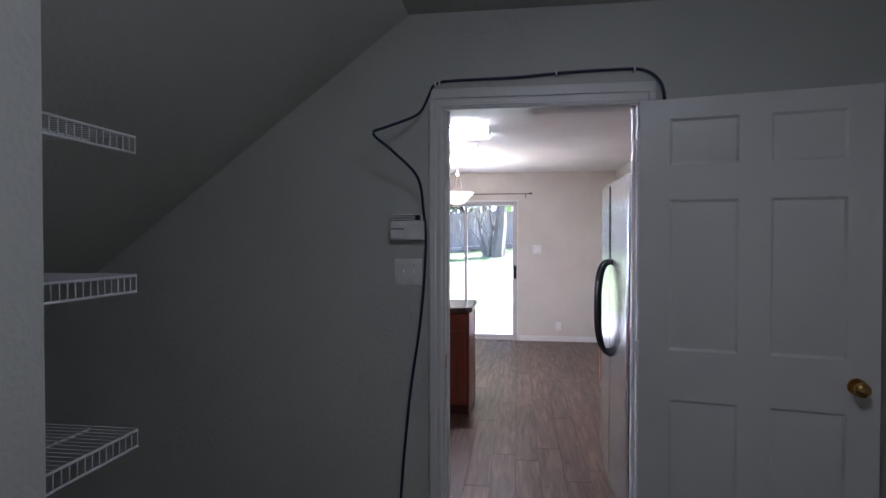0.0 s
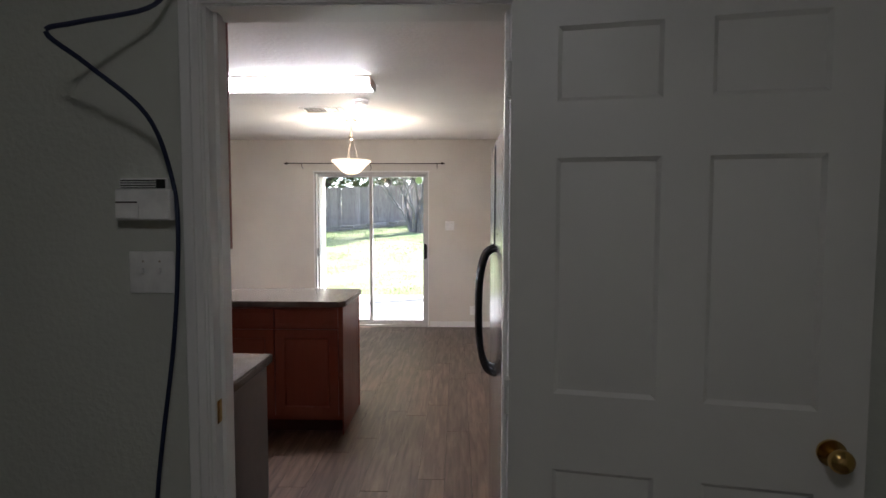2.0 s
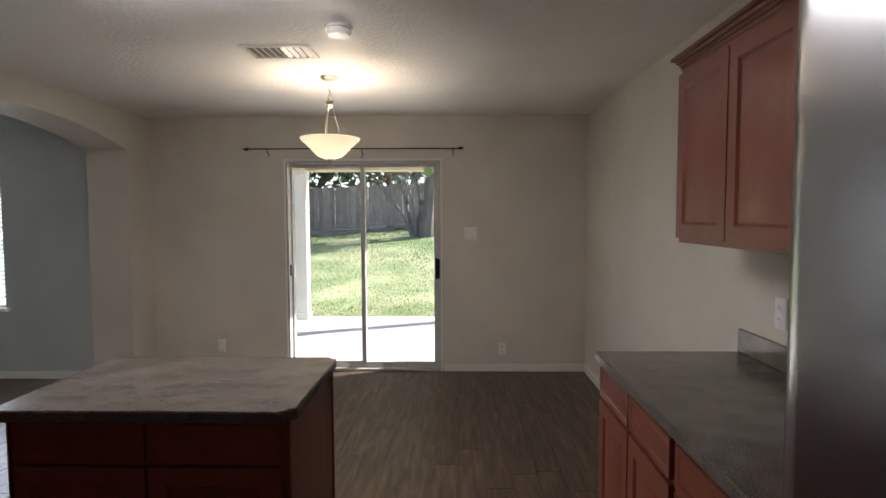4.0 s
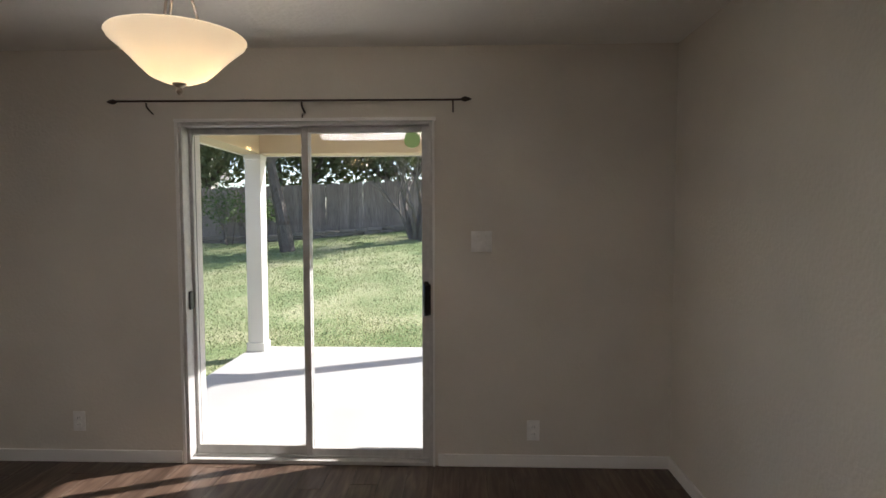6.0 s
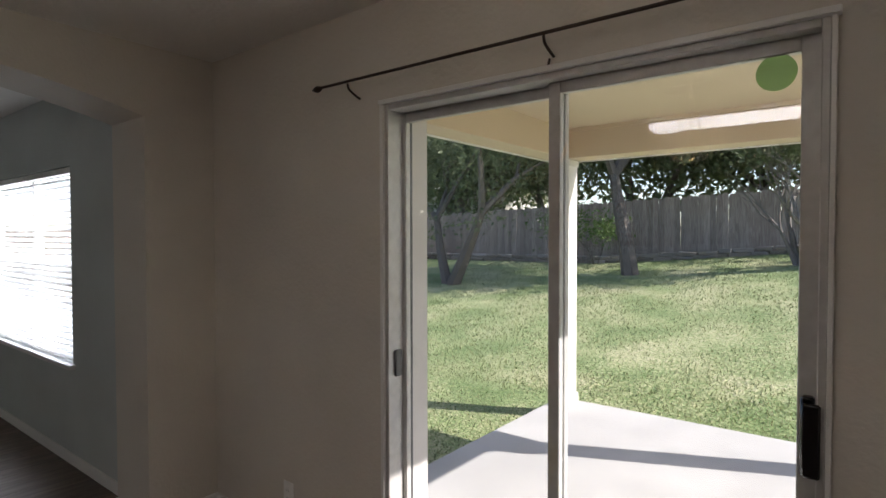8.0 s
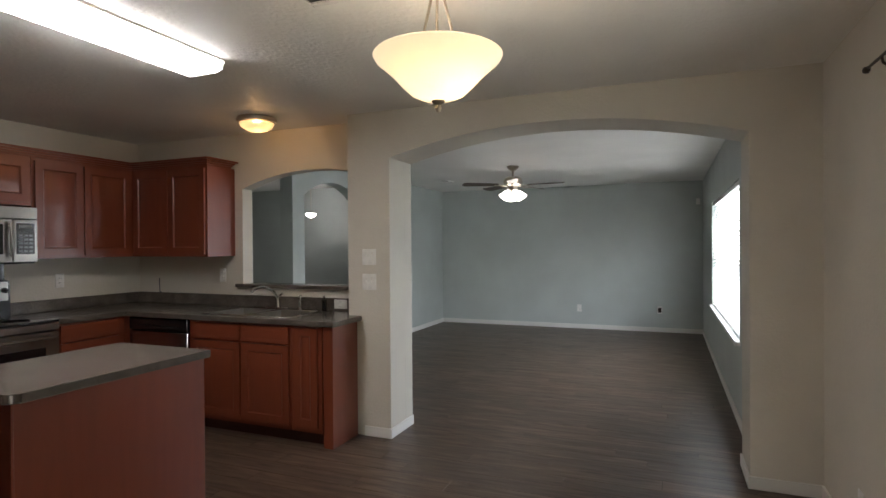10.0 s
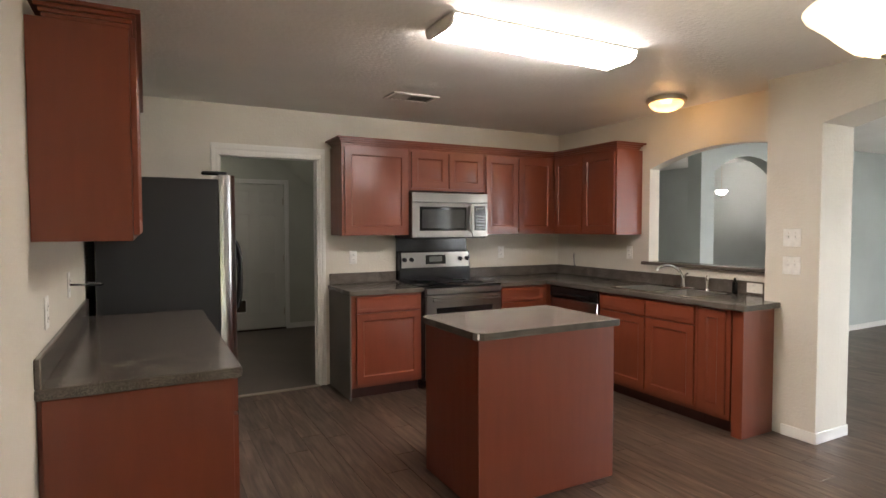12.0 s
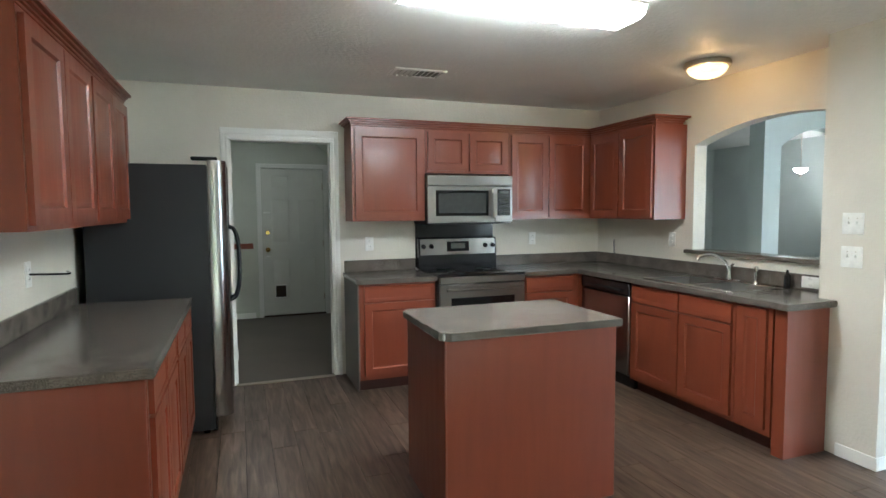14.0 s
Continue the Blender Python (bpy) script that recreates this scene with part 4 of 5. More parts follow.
part("clock_face", prism([(back + 0.089, 1.10), (back + 0.0915, 1.10), (back + 0.0885, 1.15), (back + 0.086, 1.15)], 0, -1.22, -1.08), M_DISPLAY, bg)
for x in (-0.81, -0.885, -1.425, -1.50):
    part("knob", cyl(boxes((x - 0.004, x + 0.004, back + 0.106, back + 0.116, 1.105, 1.145)), (x, back + 0.082, 1.125), (x, back + 0.108, 1.122), 0.022, 0.019, 20), M_BLACK, bg)
od = part("oven_door", boxes((x0 + 0.004, x1 - 0.004, 0.742, 0.782, 0.27, 0.84), bevel=0.006), M_STEEL, rg)
part("oven_window", boxes((x0 + 0.1, x1 - 0.1, 0.778, 0.7845, 0.40, 0.73), bevel=0.004), M_BLACKGLASS, od)
part("handle", merge(cyl(bmesh.new(), (x0 + 0.05, 0.825, 0.80), (x1 - 0.05, 0.825, 0.80), 0.012), boxes((x0 + 0.07, x0 + 0.095, 0.78, 0.825, 0.79, 0.81), (x1 - 0.095, x1 - 0.07, 0.78, 0.825, 0.79, 0.81))), M_STEEL, od)
part("front_trim", boxes((x0 + 0.004, x1 - 0.004, 0.742, 0.785, 0.848, 0.902), bevel=0.005), M_STEEL, rg)
part("drawer", boxes((x0 + 0.004, x1 - 0.004, 0.742, 0.78, 0.09, 0.262), bevel=0.006), M_STEEL, rg)
single("splash_panel", boxes((-1.545, -0.76, back + 0.001, back + 0.008, 0.93, 1.334)), M_BLACK, "black panel on the wall behind the range", "panel")

dw = thing("dishwasher", (-2.3, 1.095, 0), "stainless dishwasher with a black control strip", "dishwasher")
part("case", boxes((XSINK + 0.01, -2.17, 0.772, 1.417, 0.10, 0.87)), M_BLACKSIDE, dw)
part("door", boxes((-2.17, -2.13, 0.772, 1.417, 0.12, 0.76), bevel=0.006), M_STEEL_V, dw)
part("control_strip", boxes((-2.17, -2.125, 0.772, 1.417, 0.765, 0.868), bevel=0.006), M_BLACK, dw)
part("handle", box(bmesh.new(), -2.128, -2.105, 0.85, 1.34, 0.785, 0.81, 0.008, 2), M_BLACK, dw)
part("plinth", boxes((-2.7, -2.2, 0.775, 1.415, 0, 0.10)), M_BLACK, dw)

# refrigerator, doors facing the walkway
fr = thing("refrigerator", (1.27, 0.71, 0), "side-by-side stainless refrigerator with black sides", "refrigerator")
fy0, fy1, fz = 0.245, 1.165, 1.755
part("case", boxes((0.945, 1.64, fy0, fy1, 0.03, fz), bevel=0.004), M_BLACKSIDE, fr, "black textured case")
for y in (0.786, 0.802):
    part("edge_trim", boxes((0.8285, 0.84, y, y + 0.012, 1.345, 1.77), bevel=0.002), M_BLACK, fr, "black door edge trim")
part("base_grille", boxes((0.93, 0.96, fy0 + 0.01, fy1 - 0.01, 0.02, 0.10)), M_BLACK, fr)


def fridge_door(y0, y1):
    """A door with a gently bowed front."""
    pts = [(0.94, y0), (0.94, y1)]
    n = 24
    for i in range(n + 1):
        y = y1 + (y0 - y1) * i / n
        u = (y - 0.5 * (fy0 + fy1)) / (0.5 * (fy1 - fy0))
        pts.append((0.832 + 0.05 * max(0.0, abs(u) - 0.86) ** 2 / 0.0196, y))
    return prism(pts, 2, 0.11, fz + 0.03)


SPLIT = 0.80
for y0, y1, hy in ((fy0 + 0.002, SPLIT - 0.006, SPLIT - 0.05), (SPLIT + 0.006, fy1 - 0.002, SPLIT + 0.05)):
    dd = part("door", fridge_door(y0, y1), M_STEEL_V, fr, "bowed stainless door")
    xh = 0.832
    part("handle", tube([(xh + 0.01, hy, 1.355), (xh - 0.035, hy, 1.33), (xh - 0.06, hy, 1.24), (xh - 0.066, hy, 1.09), (xh - 0.06, hy, 0.95), (xh - 0.035, hy, 0.86), (xh + 0.01, hy, 0.835)], 0.014, 12), M_BLACK, dd, "black bow handle")
    if hy < SPLIT:
        part("end_cap", boxes((0.87, 0.942, y0 if hy < SPLIT else y1 - 0.01, y0 + 0.01 if hy < SPLIT else y1, 0.112, fz - 0.007)), M_BLACKSIDE, dd)
for y in (fy0 + 0.05, fy1 - 0.09):
    part("hinge_cover", boxes((0.88, 1.04, y, y + 0.05, fz + 0.031, fz + 0.055), bevel=0.008), M_BLACK, fr)
for y in (fy0 + 0.05, fy1 - 0.05):
    part("foot", cyl(bmesh.new(), (1.0, y, 0), (1.0, y, 0.03), 0.02), M_BLACK, fr)
    part("foot", cyl(bmesh.new(), (1.6, y, 0), (1.6, y, 0.03), 0.02), M_BLACK, fr)

# sink and tap
sk = thing("sink", (-2.42, 1.93, 0.9), "double-bowl stainless steel sink let into the counter", "sink")
rim = boxes((SX0 - 0.015, SX0 + 0.02, SY0 - 0.015, SY1 + 0.015, 0.914, 0.92), (SX1 - 0.02, SX1 + 0.015, SY0 - 0.015, SY1 + 0.015, 0.914, 0.92), (SX0 + 0.02, SX1 - 0.02, SY0 - 0.015, SY0 + 0.02, 0.914, 0.92),
            (SX0 + 0.02, SX1 - 0.02, SY1 - 0.02, SY1 + 0.015, 0.914, 0.92), (SX0 + 0.02, SX1 - 0.02, 1.915, 1.945, 0.914, 0.92), bevel=0.002)
part("rim", rim, M_CHROME, sk)
for y0, y1 in ((SY0 + 0.02, 1.915), (1.945, SY1 - 0.02)):
    xa, xb = SX0 + 0.02, SX1 - 0.02
    part("bowl", boxes((xa - 0.004, xa, y0, y1, 0.74, 0.916), (xb, xb + 0.004, y0, y1, 0.74, 0.916), (xa, xb, y0 - 0.004, y0, 0.74, 0.916), (xa, xb, y1, y1 + 0.004, 0.74, 0.916), (xa, xb, y0, y1, 0.736, 0.74)), M_SINK, sk)
    part("drain", cyl(bmesh.new(), ((xa + xb) / 2, (y0 + y1) / 2, 0.74), ((xa + xb) / 2, (y0 + y1) / 2, 0.744), 0.045, seg=24), M_CHROME, sk)
tp = thing("faucet", (-2.685, 1.86, 0.914), "chrome kitchen faucet with a low curved spout", "faucet")
part("base", merge(box(bmesh.new(), -2.712, -2.665, 1.74, 1.98, 0.915, 0.93, 0.006, 2), cyl(bmesh.new(), (-2.688, 1.86, 0.93), (-2.688, 1.86, 1.0), 0.024, 0.02)), M_CHROME, tp)
part("spout", tube([(-2.688, 1.86, 0.98), (-2.66, 1.85, 1.05), (-2.58, 1.82, 1.105), (-2.48, 1.79, 1.10), (-2.45, 1.785, 1.07)], 0.011, 12), M_CHROME, tp)
part("lever", tube([(-2.688, 1.86, 1.0), (-2.68, 1.885, 1.03), (-2.66, 1.93, 1.05)], 0.008), M_CHROME, tp)
sp = thing("side_sprayer", (-2.69, 2.09, 0.914), "chrome side sprayer beside the tap", "sprayer")
part("sprayer", lathe([(0.022, 0), (0.02, 0.012), (0.012, 0.02), (0.013, 0.07), (0.018, 0.10), (0.012, 0.125), (0, 0.128)], (-2.69, 2.09, 0.9145), 20), M_CHROME, sp)
single("power_cord", tube([(XSINK + 0.004, 0.40, 1.15), (XSINK + 0.012, 0.405, 1.12), (XSINK + 0.012, 0.41, 1.07), (XSINK + 0.026, 0.43, 1.024), (XSINK + 0.03, 0.45, 1.022)], 0.004), M_CABLE, "short thin dark cord standing on the backsplash ledge", "cord")
single("soap_pump", lathe([(0.02, 0), (0.02, 0.09), (0.008, 0.1), (0.008, 0.125), (0, 0.127)], (-2.69, 2.33, 0.9145), 20), M_BLACK, "small black bottle standing by the sink", "bottle")

# ---- wall plates ----
def plate(name, c, axis, w, h, kind, label, group=""):
    """A switch or outlet plate on a wall; axis 'x+', 'x-', 'y+', 'y-' is the way it faces."""
    rz = {"y-": 0, "x+": 90, "y+": 180, "x-": -90}[axis]
    p = thing(name, c, label, "outlet" if kind == "outlet" else "switch", group, rz, True)
    part("cover", box(bmesh.new(), -w / 2, w / 2, -0.006, 0.0, -h / 2, h / 2, 0.003, 2), M_PLATE, p)
    if kind == "outlet":
        for z in (-0.021, 0.021):
            s = part("socket", cyl(bmesh.new(), (0, -0.009, z), (0, -0.005, z), 0.017, seg=20), M_PLATE, p)
            part("slot", boxes((-0.008, -0.006, -0.0095, -0.0085, z - 0.004, z + 0.006), (0.006, 0.008, -0.0095, -0.0085, z - 0.004, z + 0.006)), M_BLACK, s)
    elif kind == "switch":
        n = max(1, round(w / 0.06) - 0) if w > 0.09 else 1
        for i in range(n):
            x = (i - (n - 1) / 2) * 0.046
            part("toggle", boxes((x - 0.005, x + 0.005, -0.018, -0.006, -0.004, 0.012), bevel=0.002), M_PLATE, p)
            part("screw", cyl(bmesh.new(), (x, -0.0072, 0.03), (x, -0.006, 0.03), 0.003, seg=10), M_NICKEL, p)
    return p


plate("light_switch", (0.585, YS, 1.342), "y-", 0.122, 0.122, "switch", "white double light switch beside the sliding door")
plate("wall_outlet", (0.893, YS, 0.222), "y-", 0.075, 0.122, "outlet", "white wall outlet above the baseboard", "wall outlets")
plate("wall_outlet", (-1.853, YS, 0.25), "y-", 0.075, 0.122, "outlet", "white wall outlet above the baseboard", "wall outlets")
plate("wall_outlet", (XR, 3.95, 0.36), "x-", 0.075, 0.122, "outlet", "white wall outlet above the baseboard", "wall outlets")
plate("wall_outlet", (-0.33, back, 1.16), "y+", 0.075, 0.122, "outlet", "white wall outlet above the counter", "wall outlets")
plate("wall_outlet", (-1.98, back, 1.17), "y+", 0.075, 0.122, "outlet", "white wall outlet above the counter", "wall outlets")
plate("wall_outlet", (XSINK, 1.19, 1.19), "x+", 0.075, 0.122, "outlet", "white wall outlet above the counter", "wall outlets")
plate("wall_outlet", (XR, 2.60, 1.13), "x-", 0.075, 0.122, "outlet", "white wall outlet above the counter", "wall outlets")
plate("wall_outlet", (XR, 1.93, 1.17), "x-", 0.075, 0.122, "outlet", "white wall outlet above the counter", "wall outlets")
plate("light_switch", (XA, 2.865, 1.365), "x+", 0.12, 0.122, "switch", "white double light switch on the pier")
plate("light_switch", (XA, 2.865, 1.175), "x+", 0.12, 0.122, "switch", "white double light switch on the pier")
plate("wall_outlet", (XSINK + 0.021, 2.46, 0.968), "x+", 0.125, 0.075, "outlet", "white outlet plate on the backsplash", "wall outlets")
plate("wall_outlet", (LX, 3.55, 0.35), "x+", 0.075, 0.122, "outlet", "white wall outlet in the living room", "wall outlets")
cp2 = plate("cable_plate", (LX, 4.85, 0.36), "x+", 0.075, 0.122, "blank", "small dark-centred cable plate in the living room")
part("cable_socket", box(bmesh.new(), -0.026, 0.026, -0.012, -0.005, -0.04, 0.04, 0.003, 1), M_BRONZE, cp2, "dark cable socket")
sensor = single("motion_sensor", boxes((LX + 0.001, LX + 0.05, LY1 - 0.1, LY1 - 0.04, 2.08, 2.18), bevel=0.008), M_PLATE, "small white wall sensor in the corner", "sensor")
sensor.name = "alarm_detector"
tagged(single("power_cord", tube([(XR - 0.006, 1.93, 1.17), (XR - 0.07, 1.90, 1.165), (XR - 0.13, 1.80, 1.155), (XR - 0.10, 1.66, 1.15), (XR - 0.05, 1.5, 1.14)], 0.005), M_BLACK, "short black cord hanging from the outlet", "cord"))

# ---- lamps ----
lt = thing("fluorescent_light", (-0.545, 2.60, 2.38), "long lit fluorescent ceiling light with a white diffuser", "ceiling light")
lx0, lx1, ly0, ly1 = -1.155, 0.065, 2.455, 2.745
part("housing", boxes((lx0 + 0.013, lx1 - 0.013, ly0 - 0.002, ly1 + 0.002, 2.4515, CEIL - 0.001)), M_TRIM, lt)
part("diffuser", prism([(ly0, 2.45), (ly0 + 0.012, 2.415), (ly0 + 0.05, 2.402), (ly1 - 0.05, 2.402), (ly1 - 0.012, 2.415), (ly1, 2.45)], 0, lx0 + 0.012, lx1 - 0.012), M_TUBE, lt, "glowing white diffuser")
for x in (lx0, lx1 - 0.012):
    part("end_cap", prism([(ly0 - 0.003, 2.462), (ly0 - 0.003, 2.445), (ly0 + 0.012, 2.411), (ly0 + 0.05, 2.398), (ly1 - 0.05, 2.398), (ly1 - 0.012, 2.411), (ly1 + 0.003, 2.445), (ly1 + 0.003, 2.462)], 0, x, x + 0.012), M_PLATE, lt)

pl = thing("pendant_lamp", (-0.422, 4.301, CEIL), "lit alabaster bowl pendant on a nickel chain", "pendant lamp")
px, py = -0.422, 4.301
part("canopy", lathe([(0, -0.03), (0.035, -0.028), (0.06, -0.012), (0.062, -0.001)], (px, py, CEIL), 32), M_NICKEL, pl)
link = bmesh.new()
for i in range(4):
    z = CEIL - 0.045 - i * 0.03
    bm2 = tube([(px + (0.007 if i % 2 else 0), py + (0 if i % 2 else 0.007), z - 0.018), (px + (0.007 if i % 2 else 0), py + (0 if i % 2 else 0.007), z + 0.018)], 0.0025, 6)
    bm3 = tube([(px - (0.007 if i % 2 else 0), py - (0 if i % 2 else 0.007), z - 0.018), (px - (0.007 if i % 2 else 0), py - (0 if i % 2 else 0.007), z + 0.018)], 0.0025, 6)
    link = merge(link, bm2, bm3)
part("chain", link, M_NICKEL, pl)
part("hub", lathe([(0, 0.05), (0.012, 0.045), (0.016, 0.02), (0.03, 0.01), (0.02, -0.01), (0.028, -0.02), (0.012, -0.035), (0, -0.04)], (px, py, 2.29), 24), M_NICKEL, pl)
for k in range(3):
    a = radians(120 * k + 20)
    c, s = math.cos(a), math.sin(a)
    part("arm", tube([(px + 0.012 * c, py + 0.012 * s, 2.28), (px + 0.03 * c, py + 0.03 * s, 2.21), (px + 0.055 * c, py + 0.055 * s, 2.12), (px + 0.06 * c, py + 0.06 * s, 2.03)], 0.0045), M_NICKEL, pl)
part("bowl", lathe([(0.205, 2.046), (0.198, 2.032), (0.172, 2.010), (0.142, 1.982), (0.115, 1.953), (0.085, 1.925), (0.045, 1.908), (0.012, 1.904), (0.012, 1.910), (0.045, 1.914), (0.081, 1.931), (0.110, 1.959), (0.137, 1.987), (0.167, 2.015), (0.194, 2.037), (0.201, 2.050), (0.205, 2.046)], (px, py, 0), 48, False), M_BOWL, pl, "glowing alabaster glass bowl")
part("finial", lathe([(0, 1.868), (0.007, 1.872), (0.011, 1.882), (0.006, 1.892), (0.02, 1.9), (0.022, 1.908), (0, 1.912)], (px, py, 0), 24), M_NICKEL, pl)
part("stem", cyl(bmesh.new(), (px, py, 1.91), (px, py, 2.05), 0.006), M_NICKEL, pl)

bulb = bpy.data.lights.new("pendant_bulb", 'POINT')
bulb.energy, bulb.color, bulb.shadow_soft_size = 5.0, (1.0, 0.86, 0.66), 0.06
new("pendant_bulb", bulb).location = (px, py + 0.03, 1.99)

FLX, FLY = -2.32, 1.965
fl = thing("flush_light", (FLX, FLY, CEIL), "lit amber flush ceiling light with a satin metal ring", "ceiling light")
part("pan", lathe([(0.15, 0.0), (0.155, -0.018), (0.15, -0.035), (0.135, -0.04), (0, -0.04)], (FLX, FLY, CEIL - 0.001), 40), M_NICKEL, fl)
part("shade", lathe([(0.132, -0.04), (0.12, -0.07), (0.085, -0.095), (0.04, -0.107), (0, -0.11)], (FLX, FLY, CEIL), 40), M_FLUSH, fl, "glowing glass shade")

warm = bpy.data.lights.new("flush_bulb", 'POINT')
warm.energy, warm.color, warm.shadow_soft_size = 1.1, (1.0, 0.72, 0.44), 0.03
new("flush_bulb", warm).location = (FLX, FLY, CEIL - 0.078)

sm = thing("smoke_detector", (-0.145, 3.30, CEIL), "round white smoke detector on the ceiling", "smoke detector")
part("base", lathe([(0.07, -0.001), (0.07, -0.015), (0.0, -0.015)], (-0.145, 3.30, CEIL), 32), M_PLATE, sm)
part("cover", lathe([(0.06, -0.016), (0.062, -0.03), (0.05, -0.045), (0, -0.047)], (-0.145, 3.30, CEIL), 32), M_PLATE, sm)


def vent(cx, cy, w, d, label):
    v = thing("ceiling_vent", (cx, cy, CEIL), label, "vent", "ceiling vents")
    z0, z1 = CEIL - 0.012, CEIL - 0.001
    part("frame", boxes((cx - w / 2, cx + w / 2, cy - d / 2, cy - d / 2 + 0.025, z0, z1), (cx - w / 2, cx + w / 2, cy + d / 2 - 0.025, cy + d / 2, z0, z1), (cx - w / 2, cx - w / 2 + 0.025, cy - d / 2 + 0.025, cy + d / 2 - 0.025, z0, z1), (cx + w / 2 - 0.025, cx + w / 2, cy - d / 2 + 0.025, cy + d / 2 - 0.025, z0, z1), bevel=0.002), M_PLATE, v)
    part("backing", boxes((cx - w / 2 + 0.02, cx + w / 2 - 0.02, cy - d / 2 + 0.02, cy + d / 2 - 0.02, CEIL - 0.003, CEIL - 0.0012)), M_GREYSIDE, v)
    n = 9
    for i in range(n):
        x = cx - w / 2 + 0.04 + (w - 0.08) * i / (n - 1)
        bm = boxes((x - 0.012, x + 0.012, cy - d / 2 + 0.025, cy + d / 2 - 0.025, CEIL - 0.0095, CEIL - 0.0075))
        bmesh.ops.rotate(bm, verts=bm.verts[:], cent=(x, cy, CEIL - 0.0085), matrix=Matrix.Rotation(radians(28 if i < n / 2 else -28), 3, 'Y'))
        part("slat", bm, M_PLATE, v)


vent(-0.57, 3.70, 0.40, 0.25, "white metal ceiling air vent")
vent(-0.50, 1.055, 0.39, 0.23, "white metal ceiling air vent")
vent(-6.9, 1.75, 0.3, 0.15, "white metal ceiling air vent")

# ceiling fan in the living room
fx, fy = -5.77, 3.13
fan = thing("ceiling_fan", (fx, fy, CEIL), "five-blade bronze ceiling fan with a lit glass shade", "ceiling fan")
part("canopy", lathe([(0.075, -0.001), (0.075, -0.02), (0.04, -0.055), (0.018, -0.06), (0, -0.06)], (fx, fy, CEIL), 32), M_NICKEL, fan)
part("downrod", cyl(bmesh.new(), (fx, fy, CEIL - 0.06), (fx, fy, CEIL - 0.14), 0.014), M_NICKEL, fan)
part("motor", lathe([(0, -0.13), (0.06, -0.135), (0.11, -0.16), (0.125, -0.2), (0.12, -0.235), (0.08, -0.255), (0.07, -0.29), (0, -0.295)], (fx, fy, CEIL), 36), M_NICKEL, fan)
for k in range(5):
    a = radians(72 * k + 14)
    bm = prism([(0.2, -0.05), (0.62, -0.068), (0.66, -0.04), (0.66, 0.04), (0.62, 0.068), (0.2, 0.05)], 2, -0.004, 0.004)
    bmesh.ops.rotate(bm, verts=bm.verts[:], matrix=Matrix.Rotation(radians(11), 3, 'X'))
    bmesh.ops.transform(bm, matrix=Matrix.Translation((fx, fy, CEIL - 0.245)) @ Matrix.Rotation(a, 4, 'Z'), verts=bm.verts[:])
    bl = part("blade", bm, M_BLADE, fan, "dark wood blade")
    bm = boxes((0.09, 0.25, -0.018, 0.018, -0.006, 0.002), bevel=0.002)
    bmesh.ops.transform(bm, matrix=Matrix.Translation((fx, fy, CEIL - 0.252)) @ Matrix.Rotation(a, 4, 'Z'), verts=bm.verts[:])
    part("blade_iron", bm, M_NICKEL, bl)
part("light_hub", lathe([(0.06, -0.295), (0.065, -0.315), (0.045, -0.345), (0.015, -0.36), (0, -0.362)], (fx, fy, CEIL), 28), M_NICKEL, fan)
for k in range(4):
    a = radians(90 * k + 35)
    tilt = Matrix.Translation((fx + 0.06 * math.cos(a), fy + 0.06 * math.sin(a), CEIL - 0.32)) @ Matrix.Rotation(a, 4, 'Z') @ Matrix.Rotation(radians(-38), 4, 'Y')
    bm = lathe([(0.02, 0.0), (0.032, -0.02), (0.05, -0.06), (0.056, -0.09), (0.068, -0.115), (0.064, -0.115), (0.052, -0.09), (0.046, -0.06), (0.028, -0.02), (0.016, -0.004)], (0, 0, 0), 20, False)
    bmesh.ops.transform(bm, matrix=tilt, verts=bm.verts[:])
    sh = part("light_shade", bm, M_FANLIGHT, fan, "glowing frosted tulip shade")
    bm = ball(bmesh.new(), (0, 0, -0.07), 0.03, (1, 1, 1.3), 12, 8)
    bmesh.ops.transform(bm, matrix=tilt, verts=bm.verts[:])
    part("bulb", bm, M_FANLIGHT, sh)

ep = thing("entry_pendant", (-6.5, -0.5, CEIL), "lit frosted bowl pendant in the entry", "pendant lamp")
part("rod", cyl(bmesh.new(), (-6.5, -0.5, CEIL - 0.001), (-6.5, -0.5, 1.98), 0.004), M_NICKEL, ep)
part("bowl", lathe([(0.085, 1.995), (0.078, 1.965), (0.052, 1.94), (0.02, 1.927), (0, 1.925)], (-6.5, -0.5, 0), 32), M_ENTRY, ep, "glowing glass bowl")
part("finial", lathe([(0, 1.87), (0.012, 1.885), (0.018, 1.915), (0, 1.921)], (-6.5, -0.5, 0), 16), M_NICKEL, ep)

# glowing disc added for a bright patch of lit entry ceiling, not a lamp
ceiling_glow = thing("flush_light", (-6.2, -0.55, CEIL), "glowing disc in place of the lit patch of entry ceiling", "ceiling light")
part("pan", lathe([(0.16, 0.0), (0.16, -0.02), (0, -0.02)], (-6.2, -0.55, CEIL - 0.001), 32), M_NICKEL, ceiling_glow)
part("shade", lathe([(0.15, -0.021), (0.13, -0.06), (0.07, -0.085), (0, -0.09)], (-6.2, -0.55, CEIL), 32), M_ENTRY, ceiling_glow, "glowing glass shade")

